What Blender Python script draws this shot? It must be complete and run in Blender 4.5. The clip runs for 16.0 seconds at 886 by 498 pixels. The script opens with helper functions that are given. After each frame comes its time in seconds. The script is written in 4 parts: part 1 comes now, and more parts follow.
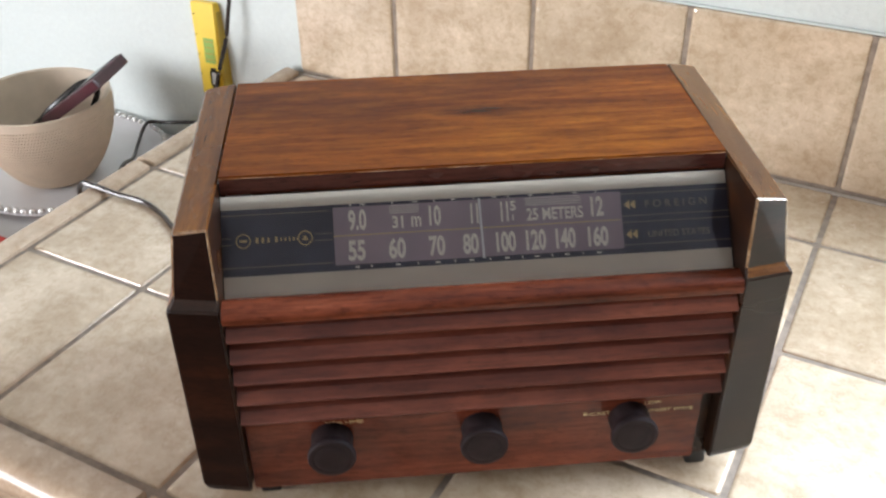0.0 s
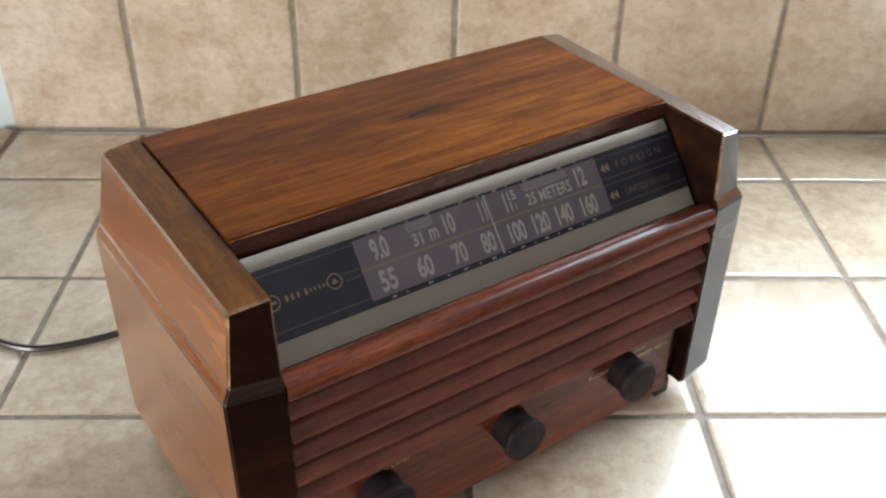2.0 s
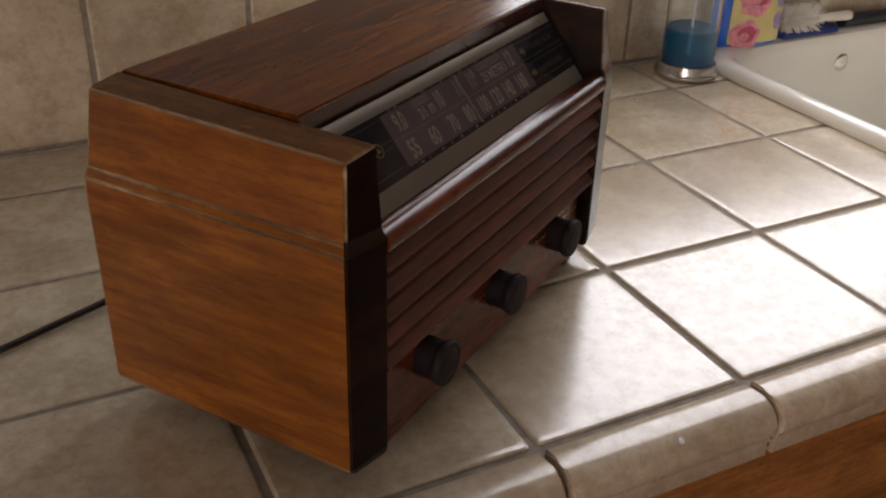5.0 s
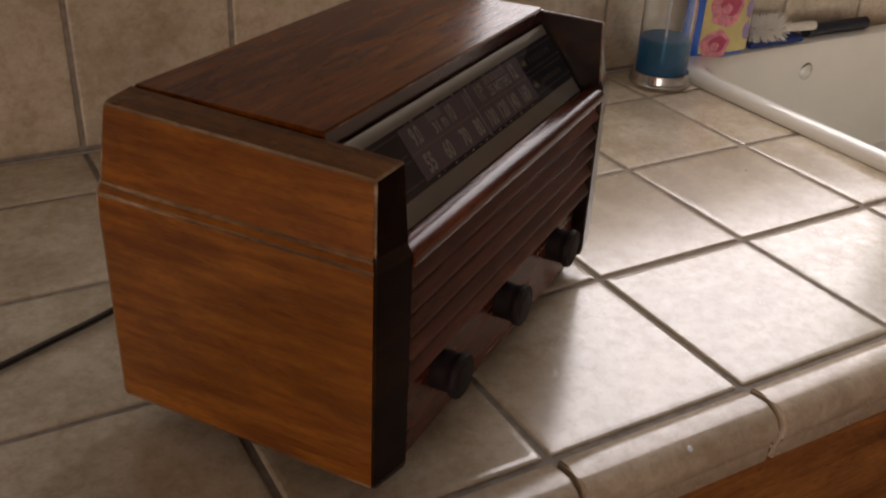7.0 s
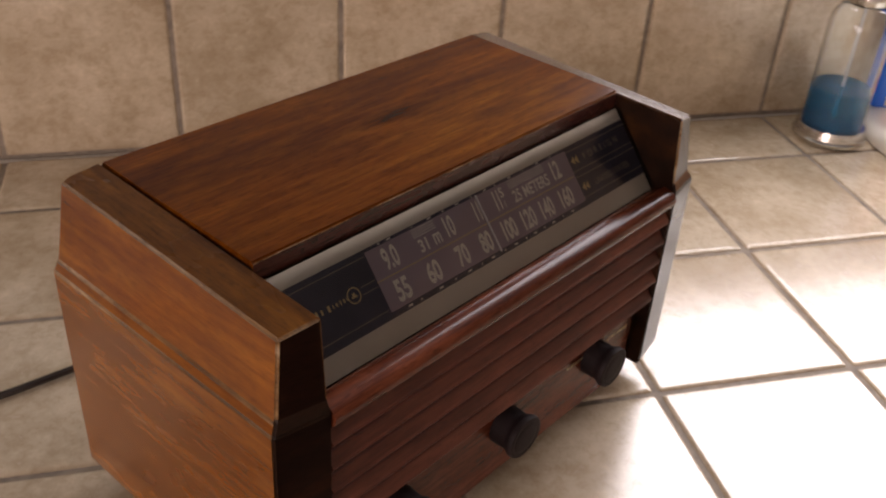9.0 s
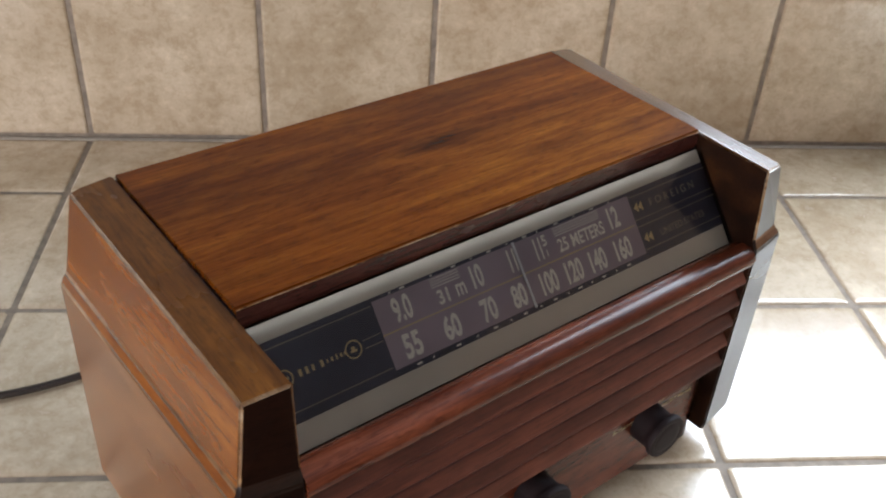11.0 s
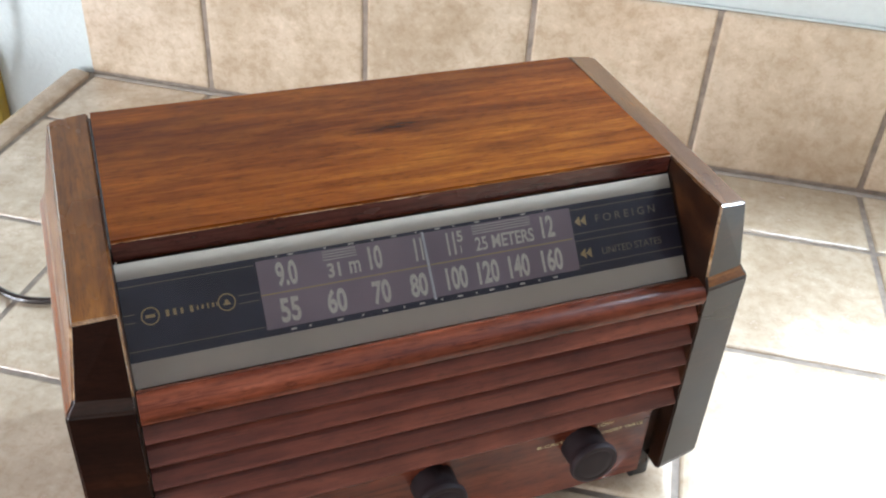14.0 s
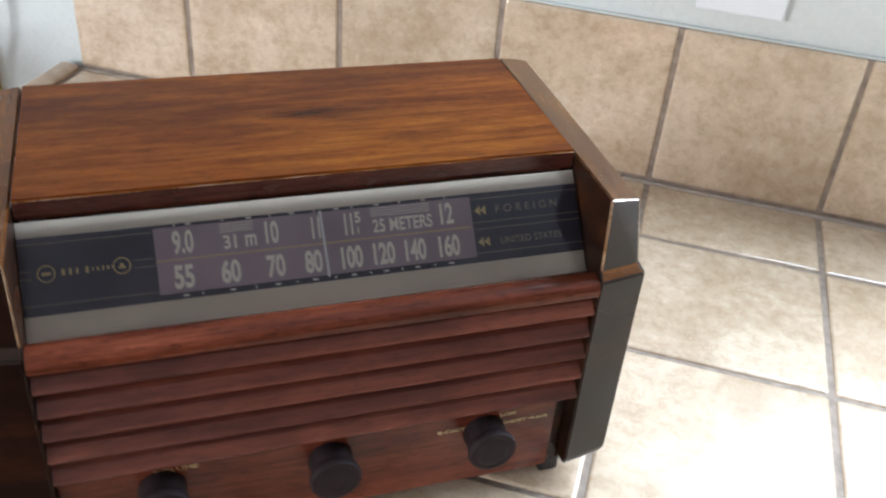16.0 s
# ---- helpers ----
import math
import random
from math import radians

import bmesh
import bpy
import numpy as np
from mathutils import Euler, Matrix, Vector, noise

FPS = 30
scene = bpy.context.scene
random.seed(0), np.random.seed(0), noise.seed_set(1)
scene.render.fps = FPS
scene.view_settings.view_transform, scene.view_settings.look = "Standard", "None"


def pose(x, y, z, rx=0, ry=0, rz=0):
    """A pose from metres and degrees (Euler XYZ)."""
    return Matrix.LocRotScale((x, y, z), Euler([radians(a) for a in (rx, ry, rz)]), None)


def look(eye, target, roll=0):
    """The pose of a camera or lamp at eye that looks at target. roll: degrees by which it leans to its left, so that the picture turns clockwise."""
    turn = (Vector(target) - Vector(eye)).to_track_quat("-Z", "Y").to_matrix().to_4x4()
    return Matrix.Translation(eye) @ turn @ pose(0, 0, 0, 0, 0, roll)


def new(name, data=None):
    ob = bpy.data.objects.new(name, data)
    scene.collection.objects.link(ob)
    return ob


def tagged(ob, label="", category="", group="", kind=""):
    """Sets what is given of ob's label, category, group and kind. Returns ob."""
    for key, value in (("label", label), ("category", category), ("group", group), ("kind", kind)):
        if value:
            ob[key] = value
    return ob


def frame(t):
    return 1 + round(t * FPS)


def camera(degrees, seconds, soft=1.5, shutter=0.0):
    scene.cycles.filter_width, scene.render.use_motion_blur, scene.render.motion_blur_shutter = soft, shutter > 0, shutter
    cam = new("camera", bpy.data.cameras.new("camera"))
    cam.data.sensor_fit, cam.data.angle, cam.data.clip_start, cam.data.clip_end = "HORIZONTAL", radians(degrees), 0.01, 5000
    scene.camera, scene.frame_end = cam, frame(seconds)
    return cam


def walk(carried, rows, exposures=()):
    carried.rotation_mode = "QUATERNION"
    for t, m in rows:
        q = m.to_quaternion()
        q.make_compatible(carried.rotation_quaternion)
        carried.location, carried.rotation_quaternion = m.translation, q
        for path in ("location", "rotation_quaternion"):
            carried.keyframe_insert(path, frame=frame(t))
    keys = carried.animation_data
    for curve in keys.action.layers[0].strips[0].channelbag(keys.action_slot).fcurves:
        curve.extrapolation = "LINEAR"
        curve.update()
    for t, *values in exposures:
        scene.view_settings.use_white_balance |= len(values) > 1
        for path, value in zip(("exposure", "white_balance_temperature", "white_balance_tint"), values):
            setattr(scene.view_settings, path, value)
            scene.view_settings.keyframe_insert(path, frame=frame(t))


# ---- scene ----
cam = camera(49.9, 16.0, 2.1, 0.5)
PATH = [
    (0, (0.041, -0.428, 0.459), (-0.748, 1.021, -0.671), -0.8),
    (0.5, (-0.024, -0.422, 0.453), (-0.682, 1.093, -0.674), 0.5),
    (1, (-0.057, -0.427, 0.457), (-0.568, 1.131, -0.687), 0.7),
    (1.5, (-0.118, -0.434, 0.457), (-0.335, 1.183, -0.7), 0.1),
    (2, (-0.183, -0.463, 0.449), (-0.15, 1.191, -0.676), 0.8),
    (2.5, (-0.229, -0.488, 0.435), (0.02, 1.172, -0.653), 1.6),
    (3, (-0.25, -0.505, 0.427), (0.101, 1.146, -0.645), 2.0),
    (3.5, (-0.237, -0.491, 0.431), (0.049, 1.148, -0.68), 1.2),
    (4, (-0.29, -0.491, 0.424), (0.11, 1.131, -0.675), -0.7),
    (4.5, (-0.366, -0.511, 0.391), (0.305, 1.07, -0.633), 0.7),
    (4.7, (-0.387, -0.516, 0.38), (0.354, 1.052, -0.615), 1.2),
    (6.8, (-0.44, -0.497, 0.376), (0.446, 1.008, -0.599), 2.7),
    (7, (-0.44, -0.496, 0.383), (0.453, 1.005, -0.593), 3.0),
    (7.5, (-0.424, -0.481, 0.396), (0.398, 1.043, -0.605), 2.3),
    (8, (-0.395, -0.463, 0.413), (0.35, 1.08, -0.618), 2.6),
    (8.5, (-0.341, -0.442, 0.427), (0.279, 1.135, -0.635), 2.5),
    (9, (-0.288, -0.442, 0.439), (0.173, 1.164, -0.661), 3.9),
    (9.2, (-0.271, -0.438, 0.439), (0.11, 1.188, -0.66), 4.3),
    (11.3, (-0.206, -0.385, 0.443), (-0.09, 1.242, -0.716), 4.0),
    (11.5, (-0.176, -0.382, 0.441), (-0.131, 1.254, -0.709), 4.4),
    (12, (-0.096, -0.385, 0.437), (-0.284, 1.221, -0.739), 6.8),
    (12.5, (-0.086, -0.38, 0.441), (-0.44, 1.18, -0.76), 5.0),
    (13, (-0.09, -0.386, 0.449), (-0.446, 1.186, -0.736), 3.4),
    (13.5, (-0.085, -0.396, 0.451), (-0.393, 1.199, -0.716), 3.4),
    (14, (-0.076, -0.391, 0.449), (-0.37, 1.198, -0.729), 3.7),
    (14.5, (-0.073, -0.392, 0.45), (-0.359, 1.201, -0.724), 3.6),
    (15, (-0.075, -0.401, 0.449), (-0.338, 1.206, -0.712), 3.3),
    (15.5, (-0.063, -0.407, 0.449), (-0.313, 1.213, -0.698), 3.7),
    (16, (-0.004, -0.399, 0.445), (-0.375, 1.203, -0.693), 5.1),
]

# exposure follows the phone's own metering: down when the bright worktop fills the view
EXPOSURES = [(0.0, 0.06, 6150, 15), (1.0, 0.08, 6100, 14), (1.5, 0.08, 6000, 12), (2.0, -0.24, 6050, 12), (2.5, -0.78, 6150, 13), (3.0, -1.26, 6400, 15), (3.5, -1.46, 6750, 18), (4.0, -1.60, 6950, 20), (4.5, -1.80, 7100, 22), (7.0, -2.26, 7700, 28),
             (8.0, -2.18, 7850, 30), (8.5, -1.76, 7950, 34), (9.0, -1.28, 7600, 31), (11.5, -0.46, 6100, 14), (12.5, -0.10, 6100, 14), (13.5, 0.13, 5850, 13), (14.5, 0.24, 5750, 12), (15.5, 0.06, 5850, 13), (16.0, -0.12, 5900, 15)]
walk(cam, [(t, look(eye, target, roll)) for t, eye, target, roll in PATH], EXPOSURES)

# ---------------------------------------------------------------- light
world = bpy.data.worlds.new("sky")
scene.world = world
world.use_nodes = True
wn = world.node_tree.nodes
sky = wn.new("ShaderNodeTexSky")
sky.sky_type, sky.sun_disc, sky.sun_elevation, sky.sun_rotation = "NISHITA", False, radians(38), radians(120)
world.node_tree.links.new(sky.outputs[0], wn["Background"].inputs[0])
wn["Background"].inputs[1].default_value = 0.08


def window_light(name, w, h, power, colour, m):
    lamp = bpy.data.lights.new(name, "AREA")
    lamp.shape, lamp.size, lamp.size_y, lamp.energy, lamp.color = "RECTANGLE", w, h, power, colour
    ob = new(name, lamp)
    ob.matrix_world = m
    return ob


SINK_WIN = (0.14, 1.24, 0.28, 1.25)      # opening over the sink: x from, x to, z from, z to
SIDE_WIN = (-3.30, -1.30, -0.20, 1.10)   # opening in the left wall: y from, y to, z from, z to
window_light("daylight_over_sink", 1.0, 0.92, 81, (0.81, 0.925, 1.0), look((0.72, 0.55, 0.765), (0.72, -1, 0.765)))
window_light("daylight_from_side", 1.95, 1.25, 150, (1.0, 0.985, 0.955), look((-2.58, -2.30, 0.45), (0, -1.3, 0.45)))


# ---------------------------------------------------------------- materials
def material(name, base=(0.5, 0.5, 0.5, 1), rough=0.5, metal=0.0, coat=0.0, coat_rough=0.1):
    m = bpy.data.materials.new(name)
    m.use_nodes = True
    p = m.node_tree.nodes["Principled BSDF"]
    p.inputs["Base Color"].default_value = base
    p.inputs["Roughness"].default_value = rough
    p.inputs["Metallic"].default_value = metal
    p.inputs["Coat Weight"].default_value = coat
    p.inputs["Coat Roughness"].default_value = coat_rough
    return m


def node(m, kind, **sockets):
    n = m.node_tree.nodes.new(kind)
    for k, v in sockets.items():
        n.inputs[k.replace("_", " ")].default_value = v
    return n


def join(m, a, b):
    m.node_tree.links.new(a, b)


def ramp(m, source, stops):
    r = m.node_tree.nodes.new("ShaderNodeValToRGB")
    e = r.color_ramp.elements
    e[0].position, e[0].color = stops[0]
    e[1].position, e[1].color = stops[-1]
    for pos, col in stops[1:-1]:
        x = e.new(pos)
        x.color = col
    join(m, source, r.inputs[0])
    return r.outputs[0]


def mixed(m, mode, fac, a, b):
    n = m.node_tree.nodes.new("ShaderNodeMix")
    n.data_type, n.blend_type = "RGBA", mode
    for sock, v in ((n.inputs[0], fac), (n.inputs[6], a), (n.inputs[7], b)):
        if isinstance(v, (int, float, tuple)):
            sock.default_value = v
        else:
            join(m, v, sock)
    return n.outputs[2]


def coords(m, scale=(1, 1, 1), rotation=(0, 0, 0), shift=False):
    t = m.node_tree.nodes.new("ShaderNodeTexCoord")
    p = node(m, "ShaderNodeMapping", Scale=scale, Rotation=rotation)
    join(m, t.outputs["Object"], p.inputs["Vector"])
    if shift:
        info = m.node_tree.nodes.new("ShaderNodeObjectInfo")
        k = m.node_tree.nodes.new("ShaderNodeVectorMath")
        k.operation = "SCALE"
        k.inputs[0].default_value = (13.1, 7.7, 5.3)
        join(m, info.outputs["Random"], k.inputs["Scale"])
        join(m, k.outputs[0], p.inputs["Location"])
    return p.outputs[0]


def noise_of(m, vec, scale, detail=4.0, rough=0.55, distortion=0.0):
    n = node(m, "ShaderNodeTexNoise", Scale=scale, Detail=detail, Roughness=rough, Distortion=distortion)
    join(m, vec, n.inputs["Vector"])
    return n.outputs["Fac"]


def bump(m, height, strength, distance):
    b = node(m, "ShaderNodeBump", Strength=strength, Distance=distance)
    join(m, height, b.inputs["Height"])
    p = m.node_tree.nodes["Principled BSDF"]
    join(m, b.outputs[0], p.inputs["Normal"])
    return b


def base_of(m):
    return m.node_tree.nodes["Principled BSDF"].inputs["Base Color"]


def varnished_wood(name, along, dark, mid, light, knots=(), rough=0.3, coat=0.0, coat_rough=0.1, fine=1.0, blotch=0.5, spec=0.3, contrast=1.0, mottled=0.45, wavy=0.0, pale_oval=None):
    """Stained, varnished wood; along: 0 or 1, the local axis of the grain. knots: (x, y, z, length, width) ovals that
    the grain sweeps round; wavy: unevenness of the varnish; pale_oval: an oval where the colour is paler, and darker
    outside it.
    """
    m = material(name, mid, rough, 0, coat, coat_rough)
    s = m.node_tree.nodes["Principled BSDF"].inputs
    s["Specular IOR Level"].default_value = spec
    vec = coords(m)
    falls = []
    for kx, ky, kz, length, width in knots:
        size = [width, width, width]
        size[along] = length
        p = node(m, "ShaderNodeMapping", Location=(kx, ky, kz), Scale=tuple(size))
        p.vector_type = "TEXTURE"
        join(m, coords(m), p.inputs["Vector"])
        g = m.node_tree.nodes.new("ShaderNodeVectorMath")
        g.operation = "LENGTH"
        join(m, p.outputs[0], g.inputs[0])
        wide = ramp(m, g.outputs["Value"], [(0.0, (1, 1, 1, 1)), (0.30, (0.62, 0.62, 0.62, 1)), (1.0, (0, 0, 0, 1))])
        ragged = m.node_tree.nodes.new("ShaderNodeMath")
        ragged.operation = "MULTIPLY_ADD"
        join(m, noise_of(m, coords(m, tuple(60.0 if q == along else 420.0 for q in range(3))), 1.0, 4, 0.6), ragged.inputs[0])
        ragged.inputs[1].default_value = 0.55
        join(m, g.outputs["Value"], ragged.inputs[2])
        falls.append(ramp(m, ragged.outputs[0], [(0.30, (0.97, 0.97, 0.97, 1)), (0.42, (0.66, 0.66, 0.66, 1)), (0.74, (0.0, 0.0, 0.0, 1))]))
        k = m.node_tree.nodes.new("ShaderNodeVectorMath")
        k.operation = "MULTIPLY"
        join(m, wide, k.inputs[0])
        join(m, p.outputs[0], k.inputs[1])
        swirl = m.node_tree.nodes.new("ShaderNodeVectorMath")
        swirl.operation = "MULTIPLY_ADD"
        join(m, k.outputs[0], swirl.inputs[0])
        swirl.inputs[1].default_value = tuple(0.0 if q == along else -0.8 * width for q in range(3))
        join(m, vec, swirl.inputs[2])
        vec = swirl.outputs[0]

    def stretched(a, c):
        q = node(m, "ShaderNodeMapping", Scale=tuple(a if k == along else c for k in range(3)))
        join(m, vec, q.inputs["Vector"])
        return q.outputs[0]
    grain = noise_of(m, stretched(5.0 * fine, 55.0 * fine), 1.0, 5, 0.55, 0.35)
    streak = noise_of(m, stretched(16.0 * fine, 330.0 * fine), 1.0, 3, 0.55, 0.15)
    pore = noise_of(m, stretched(90.0, 900.0), 1.0, 2, 0.5)
    cloud = noise_of(m, coords(m, tuple(8.0 if k == along else 20.0 for k in range(3))), 1.0, 4, 0.55, 0.3)
    c = ramp(m, grain, [(0.32, dark), (0.50, mid), (0.68, light)])
    c = mixed(m, "MULTIPLY", 0.42 * contrast, c, ramp(m, streak, [(0.34, (0.42, 0.36, 0.32, 1)), (0.50, (1, 1, 1, 1))]))
    c = mixed(m, "MULTIPLY", 0.30 * contrast, c, ramp(m, pore, [(0.36, (0.40, 0.32, 0.28, 1)), (0.50, (1, 1, 1, 1))]))
    c = mixed(m, "MULTIPLY", blotch, c, ramp(m, cloud, [(0.32, (0.45, 0.36, 0.31, 1)), (0.50, (0.86, 0.83, 0.80, 1)), (0.66, (1.2, 1.2, 1.12, 1))]))
    mottle = noise_of(m, coords(m, tuple(38.0 if k == along else 85.0 for k in range(3))), 1.0, 5, 0.6)
    c = mixed(m, "MULTIPLY", mottled, c, ramp(m, mottle, [(0.34, (0.50, 0.42, 0.37, 1)), (0.50, (0.92, 0.90, 0.88, 1)), (0.64, (1.15, 1.15, 1.1, 1))]))
    speck = noise_of(m, coords(m, tuple(150.0 if k == along else 420.0 for k in range(3))), 1.0, 3, 0.65)
    c = mixed(m, "MULTIPLY", 0.6 * contrast, c, ramp(m, speck, [(0.30, (0.36, 0.28, 0.23, 1)), (0.44, (0.95, 0.94, 0.93, 1)), (0.66, (1.14, 1.14, 1.1, 1))]))
    if pale_oval:
        p = node(m, "ShaderNodeMapping", Location=pale_oval[:3], Scale=pale_oval[3:])
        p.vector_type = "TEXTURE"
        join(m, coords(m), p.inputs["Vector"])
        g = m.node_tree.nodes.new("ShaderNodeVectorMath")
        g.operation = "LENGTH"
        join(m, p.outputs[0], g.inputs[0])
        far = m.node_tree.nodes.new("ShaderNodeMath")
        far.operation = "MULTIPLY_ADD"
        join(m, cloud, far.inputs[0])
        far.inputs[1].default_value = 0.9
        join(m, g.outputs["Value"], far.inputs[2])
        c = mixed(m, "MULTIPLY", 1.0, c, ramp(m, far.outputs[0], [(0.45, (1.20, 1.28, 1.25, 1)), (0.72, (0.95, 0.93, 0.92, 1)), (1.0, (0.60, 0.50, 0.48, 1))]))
    fibre = noise_of(m, stretched(34.0, 1500.0), 1.0, 2, 0.6)
    c = mixed(m, "MULTIPLY", 0.55 * contrast, c, ramp(m, fibre, [(0.30, (0.34, 0.27, 0.22, 1)), (0.44, (1, 1, 1, 1)), (0.70, (1.15, 1.15, 1.12, 1))]))
    for fall in falls:
        c = mixed(m, "MULTIPLY", fall, c, (0.16, 0.09, 0.06, 1))
    join(m, c, base_of(m))
    r = ramp(m, cloud, [(0.3, (rough + 0.06,) * 3 + (1,)), (0.7, (rough - 0.06,) * 3 + (1,))])
    join(m, r, s["Roughness"])
    bump(m, mixed(m, "MIX", wavy, streak, mottle), 0.06 + 0.5 * wavy, 0.0003 + 0.0006 * wavy)
    return m


TOP_WOOD = varnished_wood("top_walnut", 0, (0.1455, 0.0384, 0.0029, 1), (0.1962, 0.0574, 0.0047, 1), (0.2674, 0.0911, 0.0087, 1), knots=((0.169, 0.104, 0.207, 0.070, 0.020),), blotch=0.9, spec=0.09, fine=3.0, contrast=0.72, mottled=0.18, rough=0.20, pale_oval=(0.215, 0.065, 0.207, 0.185, 0.070, 0.050))
SIDE_WOOD = varnished_wood("side_walnut", 1, (0.1739, 0.0466, 0.0046, 1), (0.2364, 0.0707, 0.0075, 1), (0.3020, 0.0997, 0.0122, 1), knots=((-0.009, 0.046, 0.118, 0.020, 0.006),), blotch=0.55, spec=0.2, rough=0.24, coat=0.85, coat_rough=0.24, contrast=0.5, fine=2.6, mottled=0.26, wavy=0.06)
# cheek tops: darker than the sides, with the right one darker still
CAP_WOOD = varnished_wood("cheek_top_brown", 1, (0.0974, 0.0320, 0.0042, 1), (0.1399, 0.0496, 0.0070, 1), (0.1902, 0.0720, 0.0107, 1), blotch=0.8, spec=0.22, rough=0.26, contrast=0.8, fine=2.0, mottled=0.35)
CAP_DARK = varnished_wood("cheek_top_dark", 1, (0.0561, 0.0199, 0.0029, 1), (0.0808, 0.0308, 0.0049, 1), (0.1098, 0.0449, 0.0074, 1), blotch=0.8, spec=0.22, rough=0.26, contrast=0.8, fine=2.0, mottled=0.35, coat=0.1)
FRONT_WOOD = varnished_wood("front_mahogany", 0, (0.0737, 0.0174, 0.0112, 1), (0.1327, 0.0369, 0.0228, 1), (0.1873, 0.0586, 0.0356, 1), blotch=0.65, spec=0.5, rough=0.34, contrast=0.8, fine=1.3)
PANEL_WOOD = varnished_wood("panel_mahogany", 0, (0.0731, 0.0166, 0.0097, 1), (0.1382, 0.0355, 0.0194, 1), (0.1977, 0.0580, 0.0308, 1), knots=((0.112, -0.004, 0.071, 0.075, 0.018),), blotch=0.8, spec=0.32, rough=0.22, contrast=0.9)
INNER_WOOD = varnished_wood("dark_inner_wood", 0, (0.0075, 0.0025, 0.0011, 1), (0.0210, 0.0071, 0.0025, 1), (0.0435, 0.0158, 0.0049, 1), blotch=0.7, rough=0.3)
LIP_WOOD = varnished_wood("lip_stain", 0, (0.0287, 0.0093, 0.0090, 1), (0.0690, 0.0207, 0.0164, 1), (0.1495, 0.0373, 0.0179, 1), blotch=0.8, rough=0.26, coat=0.4, coat_rough=0.2, spec=0.3)
# worn step facet, coloured as the window lights it, on the right panel only
LIT_FACET_WOOD = varnished_wood("lit_worn_facet", 0, (0.12, 0.045, 0.010, 1), (0.22, 0.105, 0.032, 1), (0.34, 0.19, 0.075, 1), blotch=0.9, rough=0.5, spec=0.15)
RAIL_WOOD = varnished_wood("rail_mahogany", 0, (0.0663, 0.0154, 0.0078, 1), (0.1545, 0.0407, 0.0194, 1), (0.2511, 0.0789, 0.0377, 1), blotch=0.75, spec=0.22, rough=0.21, contrast=1.15, fine=0.8, wavy=0.2)
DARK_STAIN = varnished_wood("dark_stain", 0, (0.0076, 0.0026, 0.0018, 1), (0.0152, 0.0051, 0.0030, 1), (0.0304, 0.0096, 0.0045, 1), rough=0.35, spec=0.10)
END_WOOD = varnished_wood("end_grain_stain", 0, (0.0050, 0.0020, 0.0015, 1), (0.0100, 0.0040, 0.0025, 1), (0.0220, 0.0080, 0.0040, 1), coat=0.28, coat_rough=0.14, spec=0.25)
# pale edge wear, with the highlights along the edges painted into its colour
WORN_GLINT = varnished_wood("worn_glint_edge", 1, (0.1000, 0.0360, 0.0090, 1), (0.2600, 0.1450, 0.0620, 1), (0.4800, 0.3700, 0.2600, 1), blotch=0.9, rough=0.16, spec=0.9, coat=1.0, coat_rough=0.12)
BOARD = material("fibre_board", (0.06, 0.035, 0.02, 1), 0.8)
CABINET_WOOD = varnished_wood("cabinet_oak", 0, (0.22, 0.075, 0.020, 1), (0.36, 0.135, 0.036, 1), (0.46, 0.19, 0.055, 1), rough=0.42, coat=0.25, fine=0.6)


def plain(name, base, rough, amount=0.12, scale=30.0, bumpy=0.05, metal=0.0, coat=0.0, dist=0.0006):
    m = material(name, base, rough, metal, coat)
    v = coords(m)
    n = noise_of(m, v, scale, 4)
    lo = tuple(c * (1 - amount) for c in base[:3]) + (1,)
    hi = tuple(min(1, c * (1 + amount)) for c in base[:3]) + (1,)
    join(m, ramp(m, n, [(0.3, lo), (0.7, hi)]), base_of(m))
    if bumpy:
        bump(m, n, bumpy, dist)
    return m


def tile_material(name, pale, mid, dark, rough, spec=0.6):
    """Matt-glazed stone-look tile: broad clouds, pale flakes and small pits."""
    m = material(name, mid, rough)
    m.node_tree.nodes["Principled BSDF"].inputs["Specular IOR Level"].default_value = spec
    v = coords(m, shift=True)
    big = noise_of(m, v, 13, 8, 0.62)
    flake = noise_of(m, v, 95, 9, 0.74, 0.25)
    fine = noise_of(m, v, 260, 5, 0.65)
    c = ramp(m, big, [(0.36, dark), (0.50, mid), (0.62, pale)])
    c = mixed(m, "MULTIPLY", 0.78, c, ramp(m, flake, [(0.33, (0.70, 0.61, 0.51, 1)), (0.43, (0.88, 0.85, 0.81, 1)), (0.50, (1, 1, 1, 1)), (0.57, (1.03, 1.04, 1.05, 1)), (0.62, (1.16, 1.18, 1.20, 1))]))
    c = mixed(m, "MULTIPLY", 0.45, c, ramp(m, fine, [(0.26, (0.62, 0.53, 0.43, 1)), (0.38, (1, 1, 1, 1))]))
    info = m.node_tree.nodes.new("ShaderNodeObjectInfo")
    c = mixed(m, "MULTIPLY", 1.0, c, ramp(m, info.outputs["Random"], [(0.0, (0.92, 0.91, 0.89, 1)), (1.0, (1.04, 1.03, 1.02, 1))]))
    join(m, c, base_of(m))
    join(m, ramp(m, flake, [(0.35, (rough + 0.14,) * 3 + (1,)), (0.6, (rough,) * 3 + (1,))]), m.node_tree.nodes["Principled BSDF"].inputs["Roughness"])
    bump(m, mixed(m, "MIX", 0.22, big, flake), 0.22, 0.0010)
    return m


